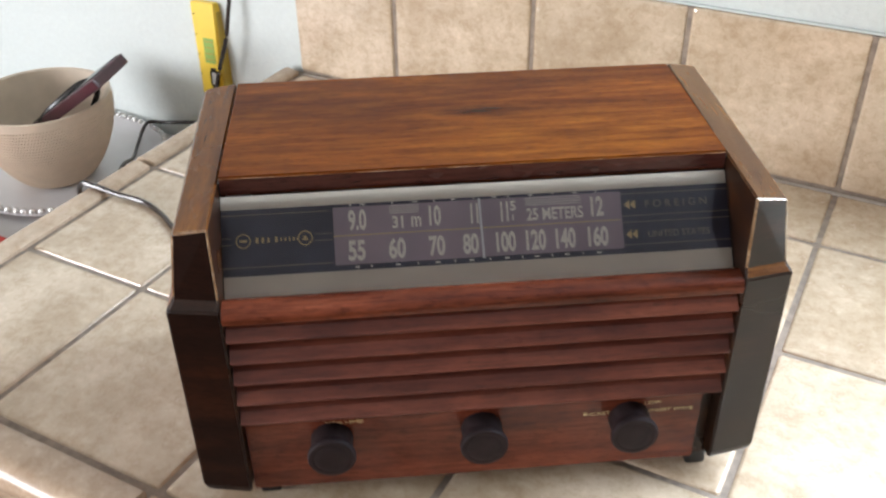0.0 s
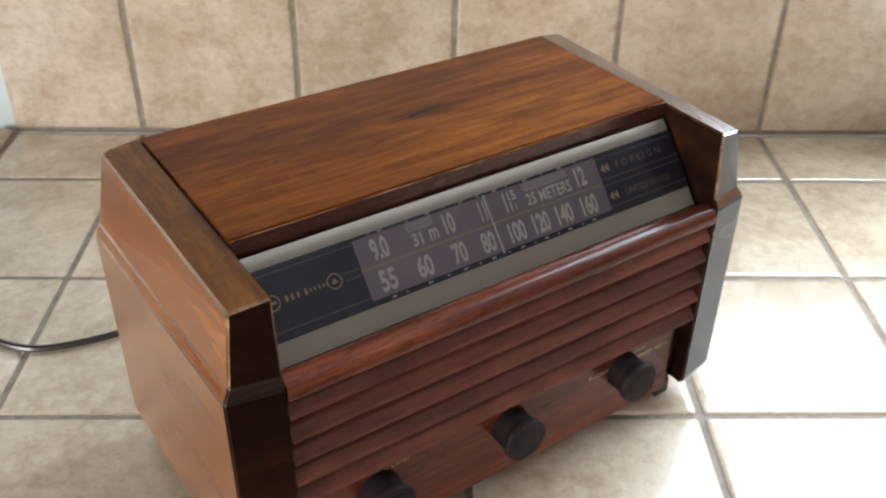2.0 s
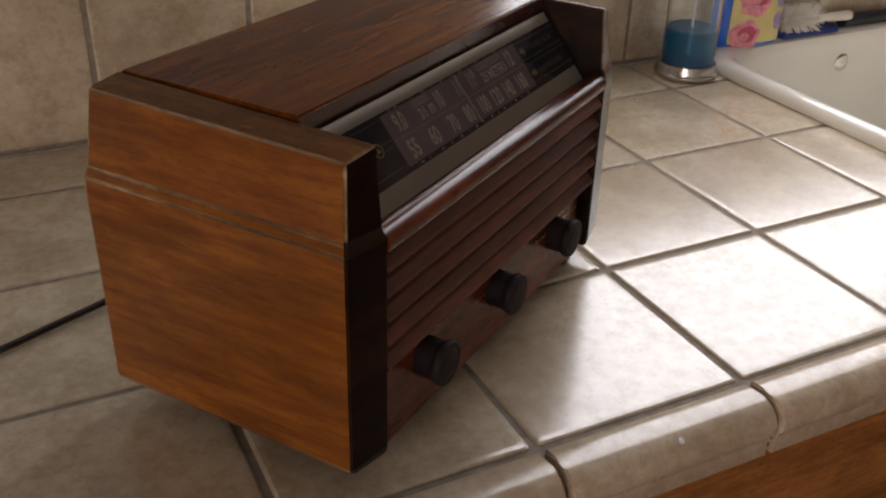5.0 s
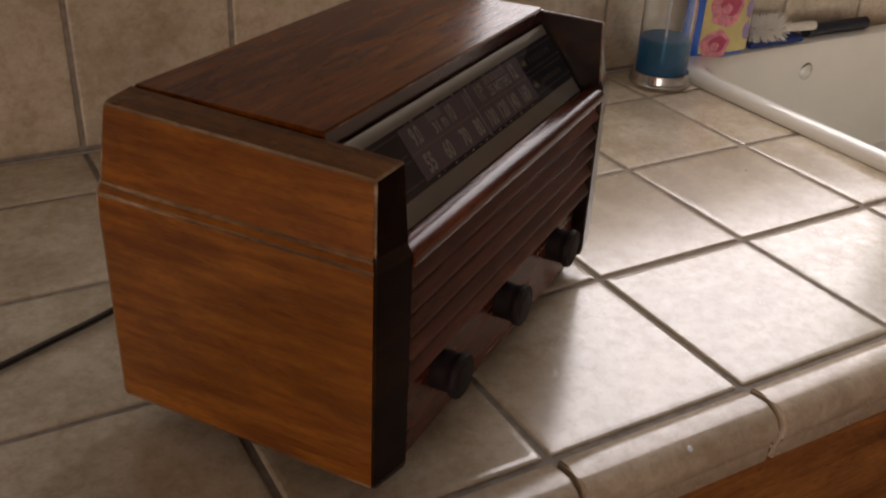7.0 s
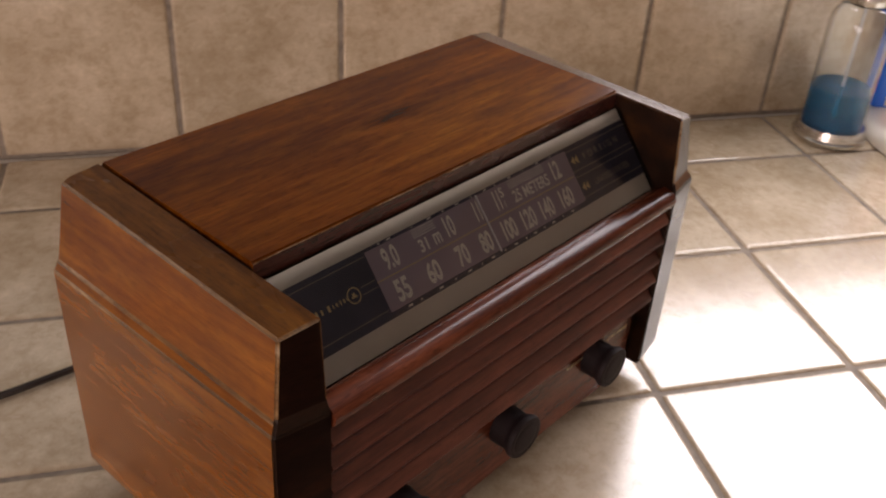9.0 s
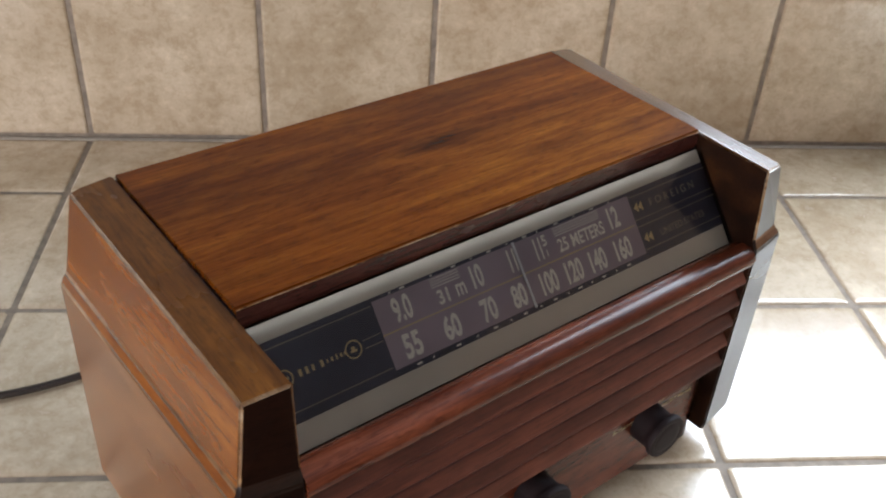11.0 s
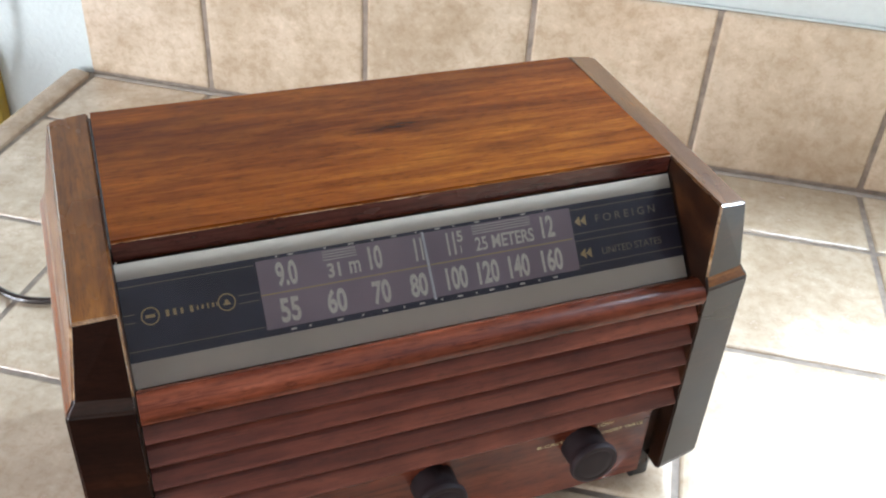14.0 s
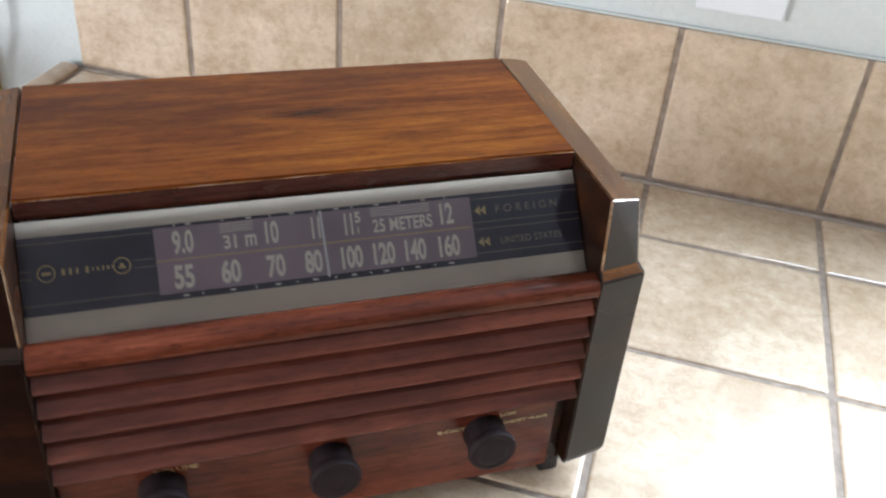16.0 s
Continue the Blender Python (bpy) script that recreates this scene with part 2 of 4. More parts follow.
TILE = tile_material("travertine_tile", (0.632, 0.524, 0.392, 1), (0.548, 0.443, 0.318, 1), (0.465, 0.361, 0.245, 1), 0.15, 1.0)
TRIM = tile_material("edge_trim_glaze", (0.58, 0.462, 0.345, 1), (0.51, 0.395, 0.285, 1), (0.43, 0.318, 0.220, 1), 0.16)
GROUT = plain("grout", (0.27, 0.22, 0.175, 1), 0.9, 0.25, 120, 0.5)
WALL = plain("painted_wall", (0.60, 0.655, 0.635, 1), 0.6, 0.03, 170, 0.6, dist=0.0020)
ROOM = plain("room_paint", (0.67, 0.615, 0.55, 1), 0.8, 0.04, 20, 0.1)
CEILING_PAINT = plain("ceiling_paint", (0.30, 0.296, 0.292, 1), 0.8, 0.03, 20, 0.1)
EAST_PAINT = plain("brown_paint", (0.46, 0.315, 0.21, 1), 0.7, 0.06, 20, 0.1)
FLOORING = plain("room_floor", (0.22, 0.15, 0.10, 1), 0.5, 0.2, 6, 0.1)
CREAM = plain("dial_cream", (0.73, 0.655, 0.53, 1), 0.5, 0.05, 60, 0.0)
BAND = plain("dial_black", (0.058, 0.057, 0.083, 1), 0.7, 0.25, 40, 0.0)
LILAC = plain("dial_lilac", (0.42, 0.335, 0.368, 1), 0.7, 0.14, 30, 0.0)
for m in (CREAM, BAND, LILAC):
    m.node_tree.nodes["Principled BSDF"].inputs["Specular IOR Level"].default_value = 0.1
PRINT = material("dial_print", (0.96, 0.92, 0.81, 1), 0.5)
GOLD = material("dial_gold", (0.70, 0.53, 0.25, 1), 0.5)
DIM = material("dial_dim_print", (0.36, 0.31, 0.24, 1), 0.5)
CAULK = plain("caulk", (0.46, 0.41, 0.35, 1), 0.7, 0.15, 90, 0.2)
GILT = material("panel_gilt", (0.62, 0.50, 0.26, 1), 0.4, 0.3)
NEEDLE = material("needle_white", (0.88, 0.88, 0.88, 1), 0.35)
KNOB = plain("knob_bakelite", (0.0165, 0.0100, 0.0105, 1), 0.62, 0.3, 90, 0.15)
KNOB.node_tree.nodes["Principled BSDF"].inputs["Specular IOR Level"].default_value = 0.16
CORD = material("cord_rubber", (0.020, 0.012, 0.010, 1), 0.25, 0, 0.4)
CERAMIC = plain("bowl_ceramic", (0.56, 0.47, 0.36, 1), 0.45, 0.08, 40, 0.05)
TRAY = plain("tray_enamel", (0.56, 0.55, 0.55, 1), 0.3, 0.05, 20, 0.0, coat=0.2)
BEAD = material("bead_pearl", (0.70, 0.70, 0.68, 1), 0.15, 0.3, 0.4)
TABLE = plain("table_paint", (0.50, 0.49, 0.47, 1), 0.5, 0.08, 12, 0.05)
MAROON = plain("maroon_case", (0.050, 0.012, 0.020, 1), 0.3, 0.2, 80, 0.05, coat=0.5)
BLACKPL = material("black_plastic", (0.012, 0.012, 0.013, 1), 0.25)
YELLOW = plain("level_yellow", (0.78, 0.56, 0.045, 1), 0.4, 0.05, 40, 0.0)
OCHRE = plain("level_side", (0.42, 0.30, 0.03, 1), 0.45, 0.08, 40, 0.0)
VIAL = material("level_vial", (0.30, 0.45, 0.12, 1), 0.2)
RED = plain("red_cloth", (0.45, 0.03, 0.02, 1), 0.7, 0.15, 80, 0.2)
STEEL = plain("brushed_steel", (0.62, 0.60, 0.56, 1), 0.22, 0.06, 60, 0.03, metal=1.0)
ENAMEL = plain("sink_enamel", (0.84, 0.80, 0.71, 1), 0.10, 0.03, 14, 0.0, coat=0.4)
PLATE = plain("white_plate", (0.74, 0.79, 0.81, 1), 0.35, 0.02, 30, 0.0)
BLUEPL = material("blue_bottle", (0.01, 0.12, 0.55, 1), 0.2, 0, 0.3)
LABELY = plain("label_yellow", (0.62, 0.50, 0.20, 1), 0.45, 0.1, 50, 0.0)
ROSE = plain("label_rose", (0.68, 0.22, 0.26, 1), 0.45, 0.35, 160, 0.0)
ROSE2 = plain("label_rose_deep", (0.48, 0.04, 0.10, 1), 0.45, 0.2, 160, 0.0)
LILACP = plain("label_lilac", (0.34, 0.24, 0.42, 1), 0.45, 0.15, 90, 0.0)
BRISTLE = material("bristle_white", (0.82, 0.78, 0.70, 1), 0.5)
TUBE = material("dip_tube_plastic", (0.42, 0.44, 0.44, 1), 0.3)
HANDLE = plain("brush_handle", (0.66, 0.60, 0.50, 1), 0.4, 0.05, 40, 0.0)
BLUESP = plain("blue_sponge", (0.012, 0.035, 0.16, 1), 0.8, 0.3, 160, 0.5)
DARKBR = plain("dark_scrubber", (0.010, 0.012, 0.020, 1), 0.55, 0.3, 120, 0.3)
FRAMEW = plain("window_vinyl", (0.75, 0.75, 0.74, 1), 0.4, 0.02, 20, 0.0)


def real_glass(name, tint, ior, rough=0.0):
    m = material(name, tint, rough)
    s = m.node_tree.nodes["Principled BSDF"].inputs
    s["Transmission Weight"].default_value, s["IOR"].default_value = 1.0, ior
    return m


def thin_pane(name, ior):
    """A thin clear pane: see-through, with the gloss of glass growing towards grazing angles."""
    m = bpy.data.materials.new(name)
    m.use_nodes = True
    m.node_tree.nodes.remove(m.node_tree.nodes["Principled BSDF"])
    clear = node(m, "ShaderNodeBsdfTransparent", Color=(0.97, 0.97, 0.975, 1))
    gloss = node(m, "ShaderNodeBsdfGlossy", Roughness=0.0)
    fresnel = node(m, "ShaderNodeFresnel", IOR=ior)
    both = m.node_tree.nodes.new("ShaderNodeMixShader")
    join(m, fresnel.outputs[0], both.inputs[0])
    join(m, clear.outputs[0], both.inputs[1])
    join(m, gloss.outputs[0], both.inputs[2])
    join(m, both.outputs[0], m.node_tree.nodes["Material Output"].inputs["Surface"])
    return m


DIAL_GLASS = thin_pane("dial_glass", 1.62)   # gloss of both faces of the pane
CLEAR = thin_pane("pane_back", 1.0)
BOTTLE_GLASS = real_glass("bottle_glass", (0.95, 0.97, 0.97, 1), 1.45)
SOAP = real_glass("blue_soap", (0.0002, 0.235, 0.44, 1), 1.33)
SOAP.node_tree.nodes["Principled BSDF"].inputs["Transmission Weight"].default_value = 0.75
SOAP.node_tree.nodes["Principled BSDF"].inputs["Specular IOR Level"].default_value = 0.1


# ---------------------------------------------------------------- building helpers
def mesh_from(bm, name, mats, smooth=False):
    me = bpy.data.meshes.new(name)
    bmesh.ops.recalc_face_normals(bm, faces=bm.faces[:])
    bm.to_mesh(me)
    bm.free()
    for m in (mats if isinstance(mats, (list, tuple)) else [mats]):
        me.materials.append(m)
    if smooth:
        for p in me.polygons:
            p.use_smooth = True
        me.set_sharp_from_angle(angle=radians(38))
    return me


def part(name, bm, mat, parent=None, label="", smooth=False):
    ob = new(name, bm if isinstance(bm, bpy.types.Mesh) else mesh_from(bm, name, mat, smooth))
    if parent:
        ob.parent = parent
    return tagged(ob, label)


def thing(name, label, category, m=None, group="", kind=""):
    ob = new(name)
    ob.empty_display_size = 0.02
    if m is not None:
        ob.matrix_world = m
    return tagged(ob, label, category, group, kind)


def box(x0, x1, y0, y1, z0, z1, bevel=0.0, segs=2, bm=None):
    own = bm is None
    bm = bm or bmesh.new()
    r = bmesh.ops.create_cube(bm, size=1.0)
    for v in r["verts"]:
        v.co = (x0 + (v.co.x + 0.5) * (x1 - x0), y0 + (v.co.y + 0.5) * (y1 - y0), z0 + (v.co.z + 0.5) * (z1 - z0))
    if bevel and own:
        bmesh.ops.bevel(bm, geom=bm.edges[:], offset=bevel, segments=segs, affect="EDGES", profile=0.5)
    return bm


def extrude_profile(pts, a0, a1, axis):
    """Closed profile swept along one axis; pts are the other two coordinates in order."""
    bm = bmesh.new()
    rings = []
    for a in (a0, a1):
        ring = []
        for p, q in pts:
            co = [p, q]
            co.insert(axis, a)
            ring.append(bm.verts.new(co))
        rings.append(ring)
    n = len(pts)
    for i in range(n):
        bm.faces.new((rings[0][i], rings[0][(i + 1) % n], rings[1][(i + 1) % n], rings[1][i]))
    bm.faces.new(rings[0])
    bm.faces.new(rings[1])
    return bm


def lathe(profile, segs=48, bm=None, centre=(0, 0, 0)):
    """Turned shape about z: profile of (radius, height)."""
    bm = bm or bmesh.new()
    rings = []
    for r, z in profile:
        if r < 1e-6:
            rings.append([bm.verts.new((centre[0], centre[1], centre[2] + z))])
        else:
            rings.append([bm.verts.new((centre[0] + r * math.cos(2 * math.pi * k / segs), centre[1] + r * math.sin(2 * math.pi * k / segs), centre[2] + z)) for k in range(segs)])
    for a, b in zip(rings, rings[1:]):
        for k in range(segs):
            k2 = (k + 1) % segs
            if len(a) == 1 and len(b) == 1:
                continue
            if len(a) == 1:
                bm.faces.new((a[0], b[k], b[k2]))
            elif len(b) == 1:
                bm.faces.new((a[k], a[k2], b[0]))
            else:
                bm.faces.new((a[k], a[k2], b[k2], b[k]))
    return bm


def tube(points, radius, segs=8, samples=6):
    """A round cord through the points (Catmull-Rom)."""
    P = [Vector(p) for p in points]
    P = [P[0] * 2 - P[1]] + P + [P[-1] * 2 - P[-2]]
    line = []
    for i in range(1, len(P) - 2):
        for s in range(samples):
            t = s / samples
            a, b, c, d = P[i - 1:i + 3]
            line.append(0.5 * ((2 * b) + (c - a) * t + (2 * a - 5 * b + 4 * c - d) * t * t + (3 * b - a - 3 * c + d) * t ** 3))
    line.append(P[-2])
    bm = bmesh.new()
    rings, up = [], Vector((0, 0, 1))
    for i, p in enumerate(line):
        d = (line[min(i + 1, len(line) - 1)] - line[max(i - 1, 0)]).normalized()
        s = d.cross(up if abs(d.z) < 0.95 else Vector((1, 0, 0))).normalized()
        w = s.cross(d).normalized()
        rings.append([bm.verts.new(p + radius * (math.cos(2 * math.pi * k / segs) * s + math.sin(2 * math.pi * k / segs) * w)) for k in range(segs)])
    for a, b in zip(rings, rings[1:]):
        for k in range(segs):
            bm.faces.new((a[k], a[(k + 1) % segs], b[(k + 1) % segs], b[k]))
    bm.faces.new(rings[0])
    bm.faces.new(rings[-1])
    return bm


def lettering(body, width, height, m, bold=0.0):
    """A flat mesh of the words, fitted to width and height about the origin of m."""
    cu = bpy.data.curves.new("words", "FONT")
    cu.body, cu.offset = body, bold
    ob = new("words", cu)
    dg = bpy.context.evaluated_depsgraph_get()
    me = bpy.data.meshes.new_from_object(ob.evaluated_get(dg))
    bpy.data.objects.remove(ob)
    xs = [v.co.x for v in me.vertices]
    ys = [v.co.y for v in me.vertices]
    cx, cy, sx, sy = (min(xs) + max(xs)) / 2, (min(ys) + max(ys)) / 2, width / (max(xs) - min(xs)), height / (max(ys) - min(ys))
    for v in me.vertices:
        v.co = m @ Vector(((v.co.x - cx) * sx, (v.co.y - cy) * sy, 0))
    me.materials.clear()
    return me


# ---------------------------------------------------------------- the room
P = 0.157                        # tile pitch
WALL_Y, TOP_Z = 0.409, 0.1505     # face of the tiled splashback and its top
LEFT, FRONT = -0.601, -0.157     # inner lines of the edge trims
FLOOR_Z, CEIL_Z, WEST, EAST, SOUTH = -0.91, 1.53, -2.6, 2.6, -3.4


def structure(name, bm, mat, label):
    return tagged(part(name, bm, mat), label, name.split("_")[0], kind="structure")


structure("floor", box(WEST - 0.1, EAST + 0.1, SOUTH - 0.1, 0.5, FLOOR_Z - 0.1, FLOOR_Z), FLOORING, "brown kitchen floor below the worktop")
structure("ceiling", box(WEST - 0.1, EAST + 0.1, SOUTH - 0.1, 0.63, CEIL_Z, CEIL_Z + 0.1), CEILING_PAINT, "plain pale kitchen ceiling")
structure("wall_east", box(EAST, EAST + 0.1, SOUTH, 0.415, FLOOR_Z, CEIL_Z), EAST_PAINT, "plain brown wall closing the room")
structure("wall_south", box(WEST, EAST, SOUTH - 0.1, SOUTH, FLOOR_Z, CEIL_Z), ROOM, "plain pale wall closing the room")

x0, x1, z0, z1 = SINK_WIN
bm = bmesh.new()
for b in ((WEST - 0.1, x0, FLOOR_Z, CEIL_Z), (x1, EAST + 0.1, FLOOR_Z, CEIL_Z), (x0, x1, FLOOR_Z, z0), (x0, x1, z1, CEIL_Z)):
    box(b[0], b[1], 0.4165, 0.62, b[2], b[3], bm=bm)
wall_north = structure("wall_north", bm, WALL, "pale blue-grey painted wall with orange-peel texture")
y0, y1, z2, z3 = SIDE_WIN
bm = bmesh.new()
for b in ((SOUTH, y0, FLOOR_Z, CEIL_Z), (y1, 0.415, FLOOR_Z, CEIL_Z), (y0, y1, FLOOR_Z, z2), (y0, y1, z3, CEIL_Z)):
    box(WEST - 0.12, WEST, b[0], b[1], b[2], b[3], bm=bm)
structure("wall_west", bm, ROOM, "plain pale wall with a wide patio window")


def window(name, label, w, h, m):
    win = thing(name, label, "window", m, kind="structure")
    t = 0.045
    for n, b in (("frame", (-w / 2, -w / 2 + t, -h / 2, h / 2)), ("frame", (w / 2 - t, w / 2, -h / 2, h / 2)), ("frame", (-w / 2 + t, w / 2 - t, h / 2 - t, h / 2)),
                 ("sill", (-w / 2 + t, w / 2 - t, -h / 2, -h / 2 + t)), ("mullion", (-0.02, 0.02, -h / 2 + t, h / 2 - t))):
        part(n, box(b[0], b[1], -0.03, 0.03, b[2], b[3], 0.004), FRAMEW, win)
    return win


window("window_1", "white framed window over the sink", x1 - x0, z1 - z0, pose((x0 + x1) / 2, 0.585, (z0 + z1) / 2))
window("window_2", "white framed window in the side wall", y1 - y0, z3 - z2, pose(WEST - 0.085, (y0 + y1) / 2, (z2 + z3) / 2, 0, 0, 90))

# ---------------------------------------------------------------- worktop
SINK = (0.396, 1.05, -0.09, 0.400)   # outer rim of the sink: x, x, y, y
END_X = 1.45
worktop = thing("worktop", "beige tiled kitchen worktop with grey-brown grout", "worktop", kind="structure")
for xa, xb, yb in ((LEFT - 0.022, SINK[0] + 0.012, WALL_Y + 0.006), (SINK[1] - 0.012, END_X, WALL_Y + 0.006), (SINK[0] + 0.0121, SINK[1] - 0.0121, SINK[2] + 0.012)):
    part("grout_bed", box(xa, xb, FRONT - 0.018, yb, -0.035, -0.0022), GROUT, worktop, "grey-brown sanded grout")

cabinet = thing("base_cabinet", "orange-brown varnished wooden base cabinet under the worktop", "cabinet")
part("body", box(LEFT - 0.010, END_X, FRONT - 0.006, 0.400, FLOOR_Z + 0.1, -0.19), CABINET_WOOD, cabinet)
part("plinth", box(LEFT + 0.03, END_X, FRONT + 0.05, 0.39, FLOOR_Z, FLOOR_Z + 0.1), CABINET_WOOD, cabinet)
part("face_frame", box(LEFT - 0.012, END_X, FRONT - 0.022, FRONT - 0.006, -0.19, -0.0355, 0.002), CABINET_WOOD, cabinet)
part("side_panel", box(LEFT - 0.012, LEFT + 0.01, FRONT - 0.004, 0.40, -0.19, -0.0355), CABINET_WOOD, cabinet)
for k in range(3):
    xa = LEFT + 0.02 + k * 0.47
    d = part("door", box(xa, xa + 0.44, FRONT - 0.026, FRONT - 0.007, FLOOR_Z + 0.14, -0.20, 0.004), CABINET_WOOD, cabinet)

# rounded cap trim along the front and the left edge, one piece per tile
def cap_profile():
    """Cross-section of the cap: (outward distance, height)."""
    pts = [(0.0045, -0.012), (0.0045, 0.0010), (0.0065, 0.0028), (0.014, 0.0042), (0.021, 0.0042)]
    for k in range(7):
        a = radians(90 - 15 * k)
        pts.append((0.0245 + 0.0135 * math.cos(a), -0.0093 + 0.0135 * math.sin(a)))
    pts += [(0.0378, -0.016), (0.0355, -0.0195), (0.0345, -0.023), (0.0345, -0.0345), (0.033, -0.0365), (0.020, -0.0365), (0.020, -0.012)]
    return pts


def cap_piece(a0, a1, side):
    if side == "front":
        return extrude_profile([(FRONT - o, z) for o, z in cap_profile()], a0, a1, 0)
    return extrude_profile([(LEFT + 0.0025 - o * 0.80, z) for o, z in cap_profile()], a0, a1, 1)


def round_ends(bm, r=0.0012):
    ends = [e for e in bm.edges if any(len(f.verts) > 4 for f in e.link_faces)]
    bmesh.ops.bevel(bm, geom=ends, offset=r, segments=2, affect="EDGES")
    return bm


GAP = 0.0023
for i in range(-3, 9):
    part("front_cap", round_ends(cap_piece(i * P + GAP, (i + 1) * P - GAP, "front")), TRIM, worktop, smooth=True)
part("front_cap", round_ends(cap_piece(LEFT + 0.002, -3 * P - GAP, "front")), TRIM, worktop, smooth=True)
for ya, yb in ((-P + GAP, P - GAP), (P + GAP, WALL_Y - 0.003)):
    part("side_cap", round_ends(cap_piece(ya, yb, "left")), TRIM, worktop, smooth=True)
# corner piece where the two caps meet
part("corner_cap", lathe([(0.0, 0.0042), (0.012, 0.0042), (0.021, 0.0036), (0.030, -0.002), (0.034, -0.012), (0.032, -0.022), (0.032, -0.0365), (0.0, -0.0365)], 24,
                         centre=(LEFT + 0.001, FRONT - 0.0035, 0)), TRIM, worktop, smooth=True)

# ---------------------------------------------------------------- the radio
W = 0.3175                                  # width over the upper cheeks
radio = thing("table_radio", "vintage walnut table radio with slanted slide-rule dial and louvred grille", "radio", pose(-0.2691, -0.1432, -0.0019, 0, 0, 33.2))


def cheek(mirror):
    """One stepped end panel with a chamfered foot and a canted front edge."""
    inner, back = 0.0194, 0.1655

    def ring(o, f, z, zi=None, foot=0.0):
        flare = 0.0046 if o < -0.0049 else 0.0015      # the sides spread a little towards the back
        pts = [(o + foot, f, z), (inner, f - 0.0048, zi or z), (inner, 0.161, zi or z), (o + foot + 0.005 - flare, back + (0.001 if o < 0 else -0.003), z), (o + foot - flare, back - 0.0035, z)]
        return [((W - u) if mirror else u, v, w) for u, v, w in pts]
    levels = [ring(-0.009, -0.0058, 0.0195, foot=0.004), ring(-0.009, -0.0076, 0.0245), ring(-0.009, -0.0076, 0.1567), ring(-0.0081, -0.0071, 0.1578),
              ring(-0.0055, -0.0053, 0.1613), ring(-0.0050, -0.0049, 0.1627), ring(0.0003, -0.0017, 0.2003, 0.2046)]
    levels[-1] = [p[:2] + (h,) for p, h in zip(levels[-1], (0.2003, 0.2046, 0.2072, 0.2034, 0.2034))]
    bm = bmesh.new()
    rows = [[bm.verts.new(p) for p in r] for r in levels]
    for lvl, (a, b) in enumerate(zip(rows, rows[1:])):
        for k in range(5):
            f = bm.faces.new((a[k], a[(k + 1) % 5], b[(k + 1) % 5], b[k]))
            # right step facet golden, left one dark: window light painted into their colours
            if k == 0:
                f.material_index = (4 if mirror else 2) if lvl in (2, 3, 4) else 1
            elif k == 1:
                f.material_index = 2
    bm.faces.new(rows[0])
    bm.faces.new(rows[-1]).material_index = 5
    bmesh.ops.recalc_face_normals(bm, faces=bm.faces[:])
    bm.normal_update()
    sharp = [e for e in bm.edges if len(e.link_faces) == 2 and e.calc_face_angle(0) > 0.28]
    bmesh.ops.bevel(bm, geom=sharp, offset=0.0011, segments=3, affect="EDGES", material=3)
    for f in bm.faces:
        c = f.calc_center_median()
        if f.material_index == 3 and c.y < 0.0005 and c.z < 0.170:
            f.material_index = 2
        elif f.material_index == 3 and c.z > 0.19 and abs((W - c.x if mirror else c.x) - inner) < 0.0016:
            f.material_index = 5
    return bm


part("end_panel", cheek(False), [SIDE_WOOD, DARK_STAIN, INNER_WOOD, WORN_GLINT, LIT_FACET_WOOD, CAP_WOOD], radio, "golden-brown varnished end panel with dark front edge")
part("end_panel", cheek(True), [SIDE_WOOD, END_WOOD, INNER_WOOD, WORN_GLINT, LIT_FACET_WOOD, CAP_DARK], radio, "golden-brown varnished end panel with dark front edge")
IN0, IN1 = 0.0198, W - 0.0198

bm = box(IN0 + 0.0006, IN1 - 0.0006, 0.0392, 0.1600, 0.1962, 0.2077)
bmesh.ops.bevel(bm, geom=[e for e in bm.edges if abs(e.verts[0].co.x - e.verts[1].co.x) > 0.1], offset=0.0012, segments=3, affect="EDGES")
for f in bm.faces:
    c = f.calc_center_median()
    if c.y < 0.0394:
        f.material_index = 1
    elif c.y < 0.0401 and c.z > 0.2065:
        f.material_index = 2
part("top_panel", bm, [TOP_WOOD, LIP_WOOD, WORN_GLINT], radio, "figured brown walnut top with a dark knot")
# black strips added in the gaps beside the lid, standing in for shade
for u in (IN0 - 0.0003, IN1 - 0.0005):
    part("gap_shade_strip", box(u, u + 0.0008, 0.0395, 0.1595, 0.1880, 0.2040), BLACKPL, radio)
part("back_board", box(IN0, IN1, 0.150, 0.153, 0.0211, 0.196), BOARD, radio)
part("bottom_board", box(IN0, IN1, 0.004, 0.149, 0.0150, 0.0210), BOARD, radio)
for u, v in ((0.0215, 0.004), (W - 0.0280, 0.001), (0.0215, 0.128), (W - 0.0385, 0.128)):
    part("foot", box(u, u + 0.013, v, v + 0.016, 0.0019, 0.0149, 0.002), BLACKPL, radio)

# front rail under the dial: a rolled moulding
RAIL = [(0.003, 0.1470), (0.003, 0.1540), (0.000, 0.1568), (-0.004, 0.1584), (-0.0085, 0.1582), (-0.0116, 0.1568), (-0.0134, 0.1546), (-0.0139, 0.1524), (-0.0128, 0.1486), (-0.0105, 0.1472)]
part("front_rail", extrude_profile(RAIL, IN0, IN1, 0), RAIL_WOOD, radio, "rounded reddish-brown rail below the dial", smooth=True)

